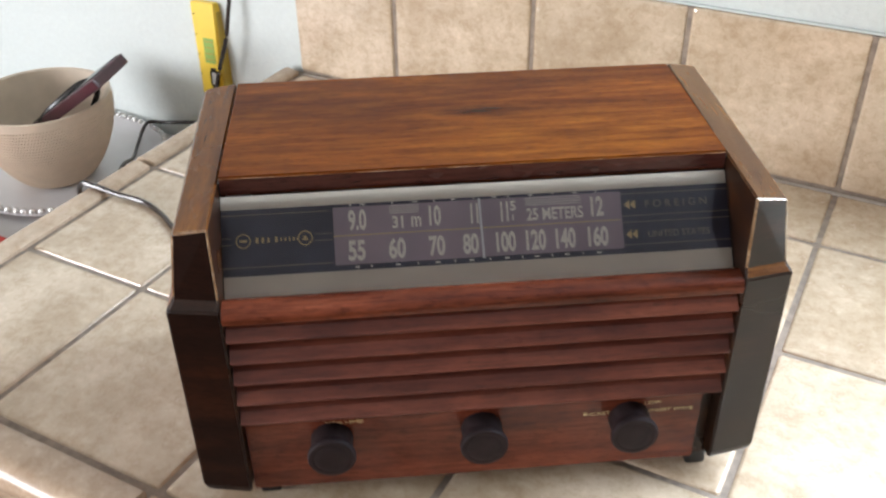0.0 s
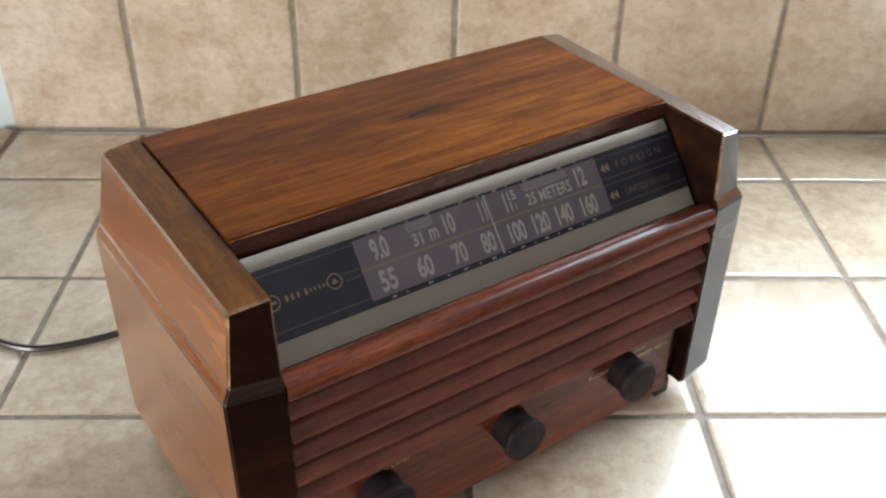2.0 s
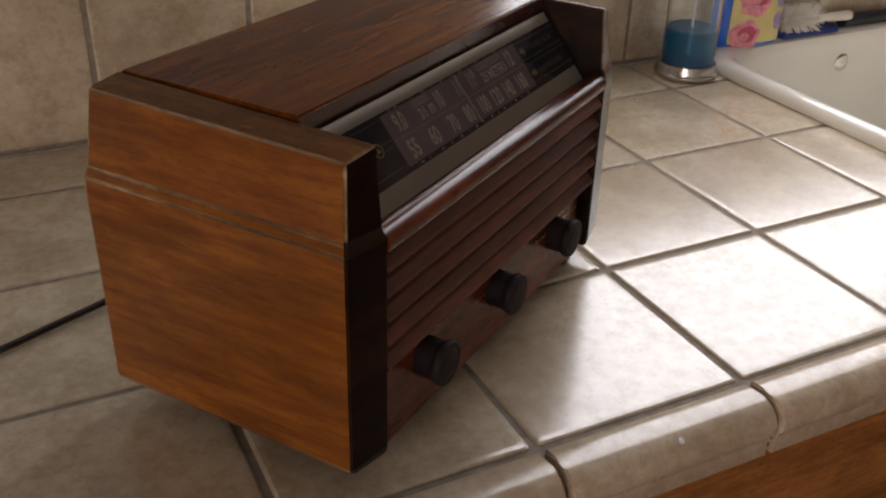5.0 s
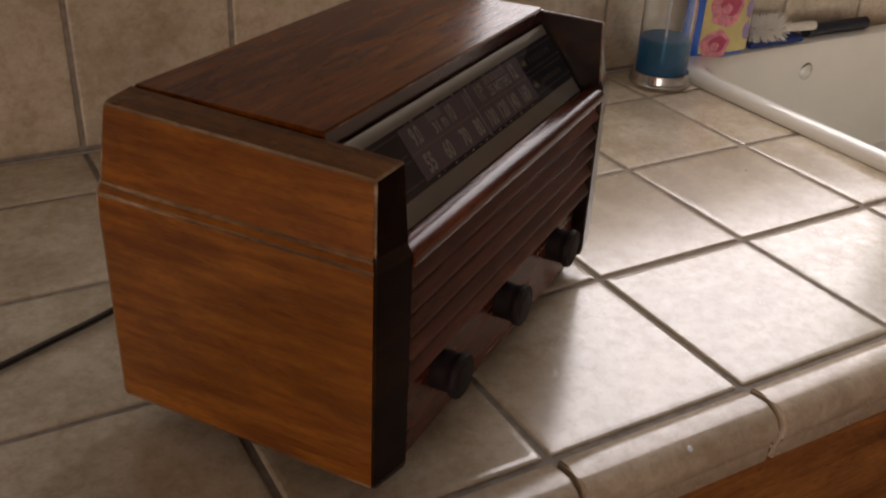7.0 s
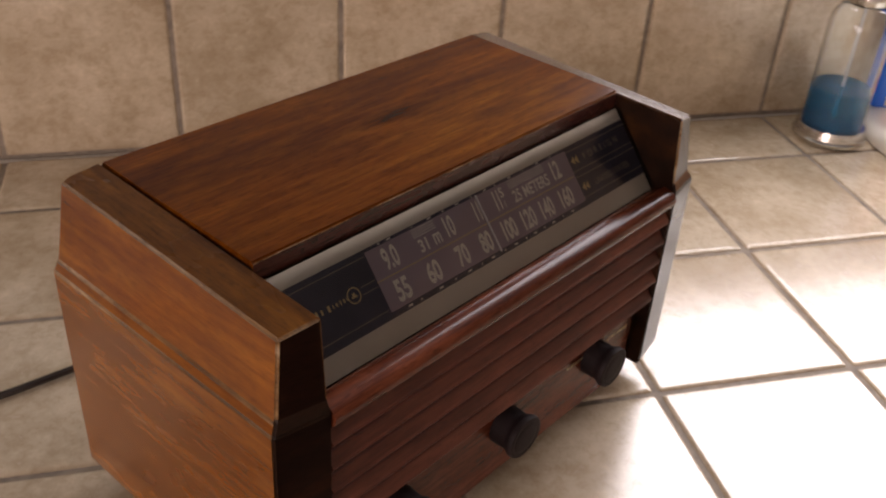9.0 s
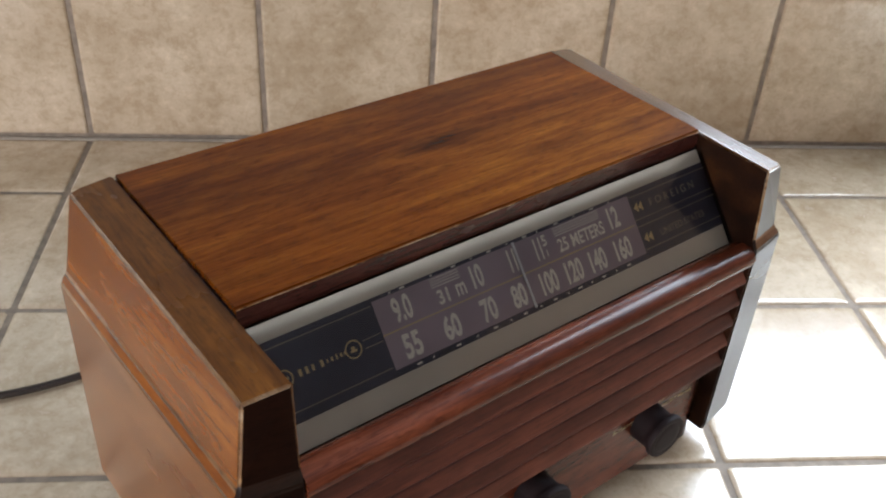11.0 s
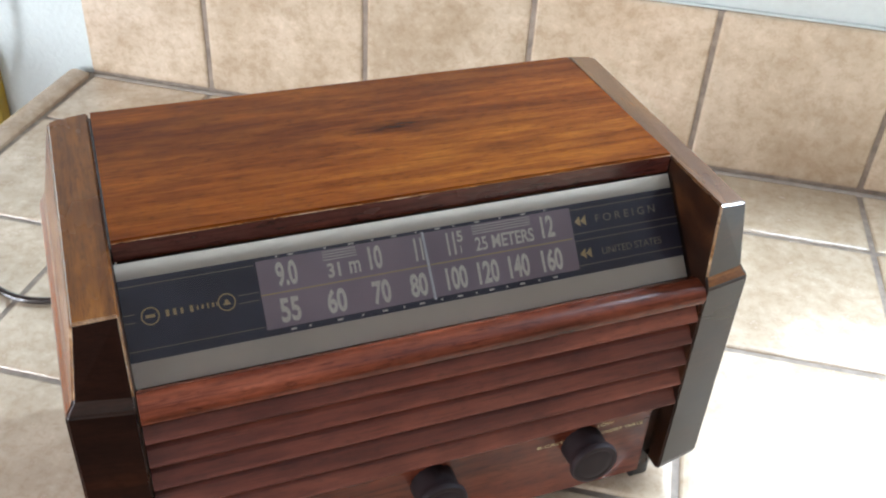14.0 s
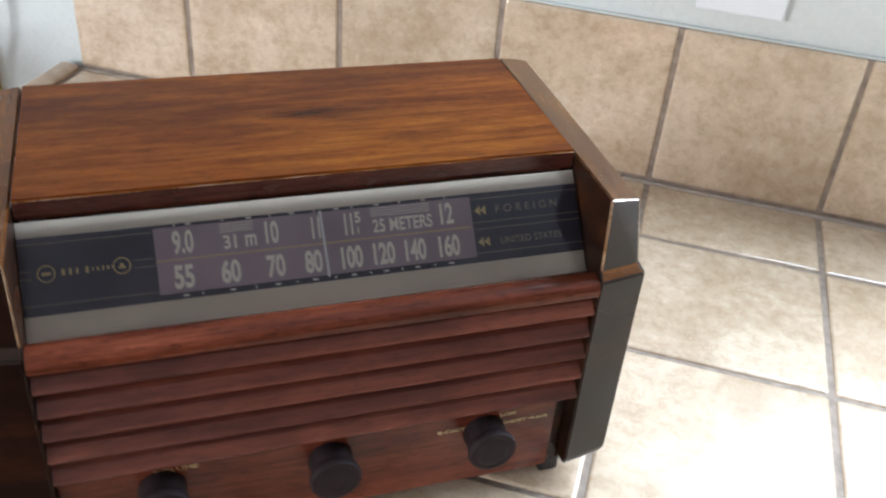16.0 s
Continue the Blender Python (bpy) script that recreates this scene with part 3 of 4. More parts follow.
# five louvre slats, each leaning back under the one above
SLAT_TOP, SLAT_PITCH = 0.1490, 0.0150
for k in range(5):
    z = SLAT_TOP - k * SLAT_PITCH
    prof = [(0.0030, z - 0.0024), (-0.0038, z - 0.0036), (-0.0078, z - 0.0064), (-0.0115, z - 0.0112), (-0.0122, z - 0.0126), (-0.0116, z - 0.0137), (-0.0100, z - 0.0137), (0.0030, z - 0.0085)]
    part("louvre_slat", extrude_profile(prof, IN0, IN1, 0), FRONT_WOOD, radio)
part("grille_backing", box(IN0, IN1, 0.0032, 0.0060, 0.0760, 0.1475), BLACKPL, radio)
PANEL_V = -0.0040
bm = box(IN0, IN1 - 0.0070, PANEL_V, 0.0035, 0.0145, 0.0755)
bmesh.ops.bevel(bm, geom=bm.edges[:], offset=0.001, segments=2, affect="EDGES")
part("end_filler", box(IN1 - 0.0066, IN1, -0.0005, 0.0034, 0.0145, 0.0755), INNER_WOOD, radio, "dark strip beside the control panel")
part("control_panel", bm, PANEL_WOOD, radio, "reddish-brown wooden panel with gilt lettering")


def knob(u, z):
    """A dark turned knob with a narrow neck, a fluted body and a dished face."""
    prof = [(0.0, 0.0), (0.0124, 0.0), (0.0122, 0.003), (0.0120, 0.010), (0.0122, 0.0136), (0.0130, 0.0146), (0.0137, 0.0156), (0.0140, 0.0170), (0.0139, 0.0188), (0.0134, 0.0200), (0.0122, 0.0204),
            (0.0108, 0.0202), (0.0102, 0.0200), (0.0098, 0.0203), (0.0060, 0.0206), (0.0, 0.0207)]
    bm = lathe([(r, h * 0.86) for r, h in prof], 40)
    for v in bm.verts:
        r = math.hypot(v.co.x, v.co.y)
        if 0.0112 < r < 0.0127 and v.co.z < 0.0107 and round(math.degrees(math.atan2(v.co.y, v.co.x)) / 9) % 2:
            v.co.x *= 0.965
            v.co.y *= 0.965
    bmesh.ops.transform(bm, matrix=Matrix.Translation((u, PANEL_V, z)) @ Matrix.Rotation(radians(90), 4, "X"), verts=bm.verts[:])
    return part("knob", bm, KNOB, radio, "dark brown turned knob", smooth=True)


for u in (0.0693, 0.1576, 0.2464):
    knob(u, 0.0535)

# gilt words on the control panel
FACE = Matrix(((1, 0, 0, 0), (0, 0, -1, 0), (0, 1, 0, 0), (0, 0, 0, 1)))


def panel_word(body, u0, u1, z, h):
    me = lettering(body, u1 - u0, h, Matrix.Translation(((u0 + u1) / 2, PANEL_V - 0.00025, z)) @ FACE)
    me.materials.append(GILT)
    part("lettering", me, None, radio, "small gilt lettering")


panel_word("VOLUME", 0.0660, 0.0885, 0.0655, 0.0026)
panel_word("B-CAST", 0.2190, 0.2350, 0.0577, 0.0026)
panel_word("LOW", 0.2555, 0.2655, 0.0638, 0.0026)
panel_word("SHORT WAVE", 0.2585, 0.2855, 0.0574, 0.0026)

# slanted dial: b runs up the slope from DV, DZ
DV, DZ = 0.0132, 0.1650
SL = Vector((0, 0.0196, 0.0240)).normalized()
NR = Vector((1, 0, 0)).cross(SL)


def dial_m(u, b, lift):
    o = Vector((u, DV, DZ)) + SL * b + NR * lift
    return Matrix(((1, SL.x, NR.x, o.x), (0, SL.y, NR.y, o.y), (0, SL.z, NR.z, o.z), (0, 0, 0, 1)))


def dial_strip(u0, u1, b0, b1, lift, thick=0.0):
    bm = bmesh.new()
    if thick:
        box(u0, u1, b0, b1, 0, thick, bm=bm)
    else:
        bm.faces.new([bm.verts.new(c) for c in ((u0, b0, 0), (u1, b0, 0), (u1, b1, 0), (u0, b1, 0))])
    bmesh.ops.transform(bm, matrix=dial_m(0, 0, lift), verts=bm.verts[:])
    return bm


card = part("dial_card", dial_strip(IN0, IN1, -0.0145, 0.0402, -0.0030, 0.0022), CREAM, radio, "greyish cream dial card")
part("dial_band", dial_strip(IN0, IN1, -0.0032, 0.0328, -0.0004), BAND, card, "black printed band")
part("dial_window", dial_strip(0.0796, 0.2376, -0.0002, 0.0312, 0.0000), LILAC, card, "dull lilac translucent scale window")
PU, PB = -0.0027, 0.0009     # where the print sits on the card
LINE = 0.00022


def rule(u0, u1, b, w=LINE, mat=GOLD):
    part("rule", dial_strip(max(IN0, u0 + PU), min(IN1, u1 + PU), b - w + PB, b + w + PB, 0.0001), mat, card)


rule(0.0820, 0.2390, 0.0147, 0.0003)
for b in (0.0288, 0.0006):
    rule(IN0, 0.0812, b, 0.00017, DIM)
    rule(0.2400, IN1 + 0.01, b, 0.00017, DIM)
for b in (0.0166, 0.0130):
    rule(IN0, 0.0275, b, 0.00017, DIM)
    rule(0.0722, 0.0812, b, 0.00017, DIM)
    rule(0.2400, IN1 + 0.01, b, 0.00017, DIM)


def dial_word(body, u, b, w, h, mat=PRINT, bold=0.0):
    me = lettering(body, w, h, dial_m(u + PU, b + PB, 0.0002), bold)
    me.materials.append(mat)
    part("numeral" if body[0].isdigit() else "dial_lettering", me, None, card)


for body, u, w in (("55", 0.0942, 0.0105), ("60", 0.1160, 0.0105), ("70", 0.1376, 0.0100), ("80", 0.1560, 0.0098), ("100", 0.1753, 0.0122), ("120", 0.1918, 0.0125), ("140", 0.2082, 0.0125), ("160", 0.2262, 0.0128)):
    dial_word(body, u, 0.0064, w * 0.88, 0.0112, bold=0.036)
for body, u, b, w, h in (("9.0", 0.0953, 0.0228, 0.0108, 0.0114), ("10", 0.1374, 0.0229, 0.0072, 0.0110), ("11", 0.1590, 0.0229, 0.0046, 0.0110), ("11", 0.1755, 0.0229, 0.0046, 0.0110),
                         ("5", 0.1803, 0.0258, 0.0034, 0.0055), ("12", 0.2268, 0.0230, 0.0078, 0.0110), ("31", 0.1171, 0.0205, 0.0068, 0.0068)):
    dial_word(body, u, b, w * 0.90, h, bold=0.032)
dial_word("m", 0.1271, 0.0203, 0.0054, 0.0058, bold=0.022)
dial_word("25 METERS", 0.2032, 0.0205, 0.0312, 0.0068, bold=0.022)
part("decimal_mark", dial_strip(0.1770, 0.1776, 0.0185, 0.0221, 0.0002), PRINT, card)
for u0, u1 in ((0.1128, 0.1288), (0.1872, 0.2180)):
    for k in range(4):
        rule(u0, u1, 0.0256 + k * 0.00125, 0.00020, PRINT)
for k, u in enumerate((0.0942, 0.1018, 0.1160, 0.1268, 0.1376, 0.1470, 0.1560, 0.1660, 0.1753, 0.1838, 0.1918, 0.2000, 0.2082, 0.2172, 0.2262)):
    w = 0.0005 if k % 2 else 0.0013
    part("tick", dial_strip(u + PU - w, u + PU + w, -0.0020, -0.0012, 0.0002), PRINT, card)
for k, u in enumerate((0.0920, 0.0985, 0.1145, 0.1270, 0.1374, 0.1480, 0.1590, 0.1700, 0.1780, 0.1905, 0.2025, 0.2150, 0.2268)):
    w = 0.0005 if k % 2 == 0 else 0.0013
    part("tick", dial_strip(u + PU - w, u + PU + w, 0.0317, 0.0324, 0.0002), PRINT, card)
for b in (0.0227, 0.0063):
    for du in (0.0, 0.0032):
        bm = bmesh.new()
        u = 0.2418 + du
        bm.faces.new([bm.verts.new(dial_m(PU, PB, 0.0002) @ Vector(c)) for c in ((u, b, 0), (u + 0.0032, b - 0.0027, 0), (u + 0.0032, b + 0.0027, 0))])
        part("arrow", bm, GOLD, card)
dial_word("F O R E I G N", 0.2710, 0.0227, 0.0345, 0.0040, DIM)
dial_word("UNITED STATES", 0.2715, 0.0060, 0.0345, 0.0036, DIM)


def ring_badge(u, b):
    bm = bmesh.new()
    n = 28
    for k in range(n):
        a, c = 2 * math.pi * k / n, 2 * math.pi * (k + 1) / n
        bm.faces.new([bm.verts.new(dial_m(u + PU, b + PB, 0.0002) @ Vector((r * math.cos(t), r * math.sin(t), 0))) for r, t in ((0.0034, a), (0.0034, c), (0.0040, c), (0.0040, a))])
    part("badge_ring", bm, GOLD, card)


ring_badge(0.0339, 0.0148)
ring_badge(0.0669, 0.0148)
for u, w, b0, b1 in ((0.0339, 0.0020, 0.0141, 0.0155), (0.0669, 0.0016, 0.0136, 0.0146), (0.0669, 0.0008, 0.0146, 0.0160)):
    part("badge_bar", dial_strip(u + PU - w, u + PU + w, b0 + PB, b1 + PB, 0.0002), GOLD, card)
for u, w, h in ((0.0412, 0.0013, 0.0030), (0.0443, 0.0012, 0.0030), (0.0473, 0.0011, 0.0026), (0.0515, 0.0013, 0.0030), (0.0541, 0.0006, 0.0018), (0.0563, 0.0009, 0.0018), (0.0586, 0.0006, 0.0024), (0.0608, 0.0009, 0.0018), (0.0626, 0.0005, 0.0016)):
    part("script_bar", dial_strip(u + PU - w * 0.55, u + PU + w * 0.55, 0.0148 + PB - h / 2, 0.0148 + PB + h / 2, 0.0002), GOLD, card)
bm = bmesh.new()
box(-0.0006, 0.0006, -0.0170, 0.0160, 0, 0.0004, bm=bm)
bmesh.ops.transform(bm, matrix=dial_m(0.1596, 0.0158, 0.0005) @ pose(0, 0, 0, 0, 0, 1.5), verts=bm.verts[:])
part("pointer", bm, NEEDLE, card, "white tuning pointer")
bm = dial_strip(IN0, IN1, -0.0140, 0.0402, 0.0014, 0.0008)
bm.normal_update()
for f in bm.faces:
    f.material_index = 0 if f.normal.dot(NR) > 0.9 else 1
part("dial_glass", bm, [DIAL_GLASS, CLEAR], radio, "clear glass over the dial")

# mains cord: over the worktop, across the edge trim, over the tray and up the wall
cord = part("mains_cord", tube([(-0.270, 0.125, 0.030), (-0.315, 0.118, 0.012), (-0.355, 0.103, 0.0055), (-0.397, 0.086, 0.0040), (-0.435, 0.070, 0.0036), (-0.465, 0.064, 0.0034), (-0.496, 0.073, 0.0034), (-0.530, 0.090, 0.0034),
                              (-0.560, 0.098, 0.0036), (-0.588, 0.096, 0.0046), (-0.612, 0.094, 0.0074), (-0.630, 0.094, 0.0060), (-0.640, 0.096, -0.012), (-0.655, 0.110, -0.070), (-0.690, 0.150, -0.125),
                              (-0.735, 0.200, -0.1345), (-0.782, 0.262, -0.1215), (-0.800, 0.292, -0.1165), (-0.816, 0.324, -0.1260), (-0.837, 0.355, -0.1260), (-0.853, 0.392, -0.1165), (-0.832, 0.4040, -0.1160), (-0.778, 0.4025, -0.103),
                              (-0.745, 0.3950, -0.092), (-0.7310, 0.3922, -0.068), (-0.7260, 0.3940, -0.051), (-0.7155, 0.3970, -0.014), (-0.6978, 0.3965, 0.028), (-0.6920, 0.3995, 0.058), (-0.6890, 0.4045, 0.087), (-0.684, 0.410, 0.15), (-0.681, 0.412, 0.26)], 0.0026), CORD, smooth=True)
tagged(cord, "thin dark brown rubber mains cord trailing over the worktop", "cord")

# ---------------------------------------------------------------- left of the worktop: table, tray, bowl, level
TABLE_Z = -0.137
table = thing("side_table", "pale grey painted side table against the wall", "table")
part("tabletop", box(-1.75, -0.650, -0.42, 0.412, TABLE_Z - 0.03, TABLE_Z, 0.003), TABLE, table)
for x, y in ((-1.70, -0.37), (-0.72, -0.37), (-1.70, 0.36), (-0.72, 0.36)):
    part("leg", box(x - 0.025, x + 0.025, y - 0.025, y + 0.025, FLOOR_Z, TABLE_Z - 0.03, 0.003), TABLE, table)


def rounded_loop(a, b, n=120, e=4.0):
    pts = []
    for k in range(n):
        t = 2 * math.pi * k / n
        c, s = math.cos(t), math.sin(t)
        r = (abs(c / a) ** e + abs(s / b) ** e) ** (-1 / e)
        pts.append((r * c, r * s))
    return pts


tray = thing("serving_tray", "pale grey serving tray with a beaded rim", "tray", pose(-0.980, 0.281, TABLE_Z))
bm = bmesh.new()
rows = []
for a, b, z in ((0.150, 0.095, 0.0), (0.168, 0.108, 0.003), (0.184, 0.122, 0.009), (0.192, 0.129, 0.0095), (0.192, 0.129, 0.0075), (0.183, 0.121, 0.0055), (0.165, 0.105, 0.0045), (0.12, 0.07, 0.0040)):
    rows.append([bm.verts.new((x, y, z)) for x, y in rounded_loop(a, b)])
for r, s in zip(rows, rows[1:]):
    for k in range(len(r)):
        bm.faces.new((r[k], r[(k + 1) % len(r)], s[(k + 1) % len(r)], s[k]))
bm.faces.new(rows[0])
bm.faces.new(rows[-1])
dish = part("dish", bm, TRAY, tray, smooth=True)
loop = rounded_loop(0.188, 0.126, 1200)
bm = lathe([(0.0, -0.0036), (0.0026, -0.0026), (0.0037, 0.0), (0.0026, 0.0026), (0.0, 0.0036)], 10)
bead_mesh = mesh_from(bm, "bead", BEAD, True)
walked, last = 0.0, None
for q in loop:
    if last is not None:
        walked += math.dist(q, last)
    if last is None or walked > 0.0098:
        walked = 0.0
        o = part("bead", bead_mesh, None, dish)
        o.location = (q[0], q[1], 0.0120)
    last = q

# the outside is covered with rows of small raised beads, each row set off by half a step
rings_up, around = 124, 576
bm = bmesh.new()
rows = []
for k in range(rings_up + 1):
    t = k / rings_up
    r = 0.034 + 0.046 * math.sin(t * math.pi / 2) ** 0.85 + 0.002 * t
    z = 0.108 * t ** 1.25
    ring = []
    for j in range(around):
        a = 2 * math.pi * j / around
        raised = 0.05 < t < 0.94 and k % 4 in (1, 2) and (j + 2 * (k // 4 % 2)) % 4 in (1, 2)
        d = 0.0014 if raised else 0.0
        ring.append(bm.verts.new(((r + d) * math.cos(a), (r + d) * math.sin(a), z)))
    rows.append(ring)
for r, z in ((0.0800, 0.1090), (0.0770, 0.1075), (0.0740, 0.090), (0.068, 0.062), (0.055, 0.030), (0.032, 0.008)):
    rows.append([bm.verts.new((r * math.cos(2 * math.pi * j / around), r * math.sin(2 * math.pi * j / around), z)) for j in range(around)])
for r, s in zip(rows, rows[1:]):
    for j in range(around):
        bm.faces.new((r[j], r[(j + 1) % around], s[(j + 1) % around], s[j]))
bm.faces.new(rows[0])
bm.faces.new(rows[-1])
bowl = part("bowl", bm, CERAMIC, smooth=True)
bowl.location = (-0.877, 0.258, TABLE_Z + 0.0045)
tagged(bowl, "cream ceramic bowl with raised basket-weave pattern on the tray", "bowl")

case = thing("phone_case", "dark maroon glossy slim phone leaning out of the bowl", "phone",
             Matrix.Translation((-0.800, 0.243, -0.006)) @ Matrix.Rotation(radians(-34.5), 4, "Y") @ Matrix.Rotation(radians(12), 4, "X"))
part("shell", box(-0.098, 0.058, -0.006, 0.050, -0.0085, 0.0045, 0.0022, 3), MAROON, case)
part("screen", box(-0.092, 0.0545, -0.002, 0.046, 0.0046, 0.0056, 0.0004, 1), BLACKPL, case, "dark glossy screen")
specs = part("sunglasses", tube([(-0.872, 0.235, -0.068), (-0.855, 0.240, -0.040), (-0.832, 0.250, -0.018), (-0.812, 0.266, 0.000), (-0.801, 0.279, 0.001), (-0.803, 0.282, -0.014), (-0.817, 0.280, -0.040)], 0.0034), BLACKPL, smooth=True)
tagged(specs, "dark plastic spectacles temple curving over the bowl rim", "spectacles")
cloth = part("red_cloth", box(-0.93, -0.800, 0.02, 0.118, TABLE_Z, TABLE_Z + 0.016, 0.006, 3), RED)
tagged(cloth, "folded bright red cloth on the side table", "cloth")

level = thing("spirit_level", "yellow torpedo spirit level standing against the wall", "level", pose(-0.7300, 0.397, TABLE_Z, -4.5, -2.2, 0))
bm = bmesh.new()
rows = []
for z, w in ((0.0, 0.0155), (0.100, 0.0155), (0.182, 0.0182), (0.197, 0.0186), (0.2005, 0.0172)):
    rows.append([bm.verts.new(c) for c in ((-w, -0.006, z), (w, -0.006, z), (w, 0.012, z), (-w, 0.012, z))])
for r, s in zip(rows, rows[1:]):
    for k in range(4):
        bm.faces.new((r[k], r[(k + 1) % 4], s[(k + 1) % 4], s[k]))
bm.faces.new(rows[0])
bm.faces.new(rows[-1])
bmesh.ops.bevel(bm, geom=bm.edges[:], offset=0.0012, segments=2, affect="EDGES")
part("body", bm, YELLOW, level)
part("side_rail", box(0.0150, 0.0200, -0.003, 0.011, 0.002, 0.190, 0.0008), OCHRE, level, "darker ochre side rail")
vial = part("vial", box(-0.0045, 0.0115, -0.0066, -0.0058, 0.126, 0.157, 0.0003, 1), VIAL, level, "green bubble vial window")
for k in range(4):
    part("vial_mark", box(-0.0035, 0.0105, -0.0071, -0.0067, 0.130 + k * 0.0075, 0.1312 + k * 0.0075), OCHRE, vial)
bm = bmesh.new()
outline = [(0.0, 0.100), (0.0030, 0.094), (0.0095, 0.094), (0.0125, 0.100), (0.0125, 0.114), (0.0095, 0.120), (0.0030, 0.120), (0.0, 0.114)]
ends = [[bm.verts.new((0.00625 + (x - 0.00625) * q, y, 0.107 + (z - 0.107) * q)) for x, z in outline] for q, y in ((1.0, -0.0058), (1.0, -0.0068), (0.66, -0.0068), (0.66, -0.0062))]
for r, q in zip(ends, ends[1:]):
    for k in range(8):
        bm.faces.new((r[k], r[(k + 1) % 8], q[(k + 1) % 8], q[k]))
bm.faces.new(ends[-1])
slot = part("grip_slot", bm, BLACKPL, level, "dark rimmed grip opening")
part("slot_floor", box(0.0032, 0.0093, -0.0066, -0.0063, 0.0995, 0.1145), TABLE, slot)
for k in range(6):
    part("scale_mark", box(-0.0148, -0.0128, -0.0066, -0.0060, 0.06 + k * 0.025, 0.0612 + k * 0.025), BLACKPL, level)

# ---------------------------------------------------------------- right of the radio: soap bottle, sink and what stands behind it
soap = thing("soap_dispenser", "clear glass dispenser half full of blue soap, steel base", "soap dispenser", pose(0.3600, 0.3490, 0.0005))
part("base_ring", lathe([(0.0, 0.0), (0.0365, 0.0), (0.0380, 0.0025), (0.0378, 0.0050), (0.0360, 0.0066), (0.0356, 0.0078), (0.0352, 0.0130), (0.0340, 0.0165), (0.030, 0.0165), (0.0, 0.0155)], 56), STEEL, soap, "polished steel base ring", True)
part("glass_body", lathe([(0.0, 0.0166), (0.0310, 0.0166), (0.0316, 0.024), (0.0316, 0.124), (0.0302, 0.134), (0.0240, 0.1425), (0.0165, 0.1453), (0.0150, 0.1453), (0.0226, 0.1410), (0.0284, 0.133), (0.0298, 0.124), (0.0298, 0.024), (0.0290, 0.0196), (0.0, 0.0192)], 56), BOTTLE_GLASS, soap, "clear glass body", True).visible_shadow = False
part("liquid", lathe([(0.0, 0.0180), (0.0292, 0.0182), (0.0306, 0.025), (0.0306, 0.0575), (0.0, 0.0573)], 48), SOAP, soap, "bright blue liquid soap", True).visible_shadow = False
part("dip_tube", lathe([(0.0, 0.026), (0.0014, 0.026), (0.0014, 0.146), (0.0, 0.146)], 12), TUBE, soap, smooth=True)
part("collar", lathe([(r, h + 0.012) for r, h in [(0.0, 0.1335), (0.0180, 0.1335), (0.0190, 0.136), (0.0190, 0.146), (0.0170, 0.150), (0.0080, 0.1515), (0.0060, 0.158), (0.0060, 0.178), (0.0, 0.178)]], 40), STEEL, soap, "steel pump collar", True)
bm = lathe([(0.0, 0.189), (0.0105, 0.189), (0.0115, 0.192), (0.0105, 0.200), (0.0, 0.202)], 32)
part("pump_head", bm, STEEL, soap, smooth=True)
part("spout", tube([(0.0, 0.0, 0.195), (-0.012, -0.014, 0.195), (-0.026, -0.030, 0.193), (-0.030, -0.034, 0.186)], 0.0042, 10), STEEL, soap, smooth=True)

sx0, sx1, sy0, sy1 = SINK
bm = bmesh.new()
rows = []
cx, cy, hx, hy = (sx0 + sx1) / 2, (sy0 + sy1) / 2, (sx1 - sx0) / 2, (sy1 - sy0) / 2
for inset, z, e in ((0.000, 0.0002, 9), (-0.002, 0.004, 9), (-0.001, 0.010, 9), (0.004, 0.0145, 9), (0.012, 0.0165, 9), (0.022, 0.0160, 8), (0.030, 0.0125, 8), (0.035, 0.002, 7), (0.040, -0.040, 7), (0.046, -0.120, 7), (0.056, -0.160, 6), (0.085, -0.176, 5), (0.16, -0.180, 4)):
    i, back = inset * 0.62, min(0.012, inset * 0.4)
    rows.append([bm.verts.new((cx + x, cy - back / 2 + y, z)) for x, y in rounded_loop(hx - i, hy - i - back / 2, 160, e)])
for r, s in zip(rows, rows[1:]):
    for k in range(len(r)):
        bm.faces.new((r[k], r[(k + 1) % len(r)], s[(k + 1) % len(r)], s[k]))
bm.faces.new(rows[-1])
sink = thing("kitchen_sink", "white enamel drop-in kitchen sink with a rounded rim", "sink")
part("basin", bm, ENAMEL, sink, smooth=True)
bm = lathe([(0.0, 0.0016), (0.0080, 0.0016), (0.0110, 0.0010), (0.0122, 0.0)], 32)
bmesh.ops.transform(bm, matrix=Matrix.Translation((0.645, sy1 - 0.0362, -0.026)) @ Matrix.Rotation(radians(90), 4, "X"), verts=bm.verts[:])
part("overflow_cover", bm, STEEL, sink, smooth=True)
bm = lathe([(0.0, -0.1785), (0.030, -0.1785), (0.040, -0.1775), (0.042, -0.179)], 40, centre=(cx, cy, 0))
part("drain", bm, STEEL, sink, smooth=True)

DECK = 0.0165
flask = thing("dish_soap_bottle", "blue plastic dish soap bottle with a rose-patterned yellow label", "bottle", pose(0.478, 0.3835, DECK - 0.001, 0, 0, -6))


def flat_bottle(w, d, rows):
    bm = bmesh.new()
    rr = []
    for z, s, q in rows:
        rr.append([bm.verts.new((x, y, z)) for x, y in rounded_loop(w * s, d * q, 56, 2.6)])
    for r, s in zip(rr, rr[1:]):
        for k in range(len(r)):
            bm.faces.new((r[k], r[(k + 1) % len(r)], s[(k + 1) % len(r)], s[k]))
    bm.faces.new(rr[0])
    bm.faces.new(rr[-1])
    return bm


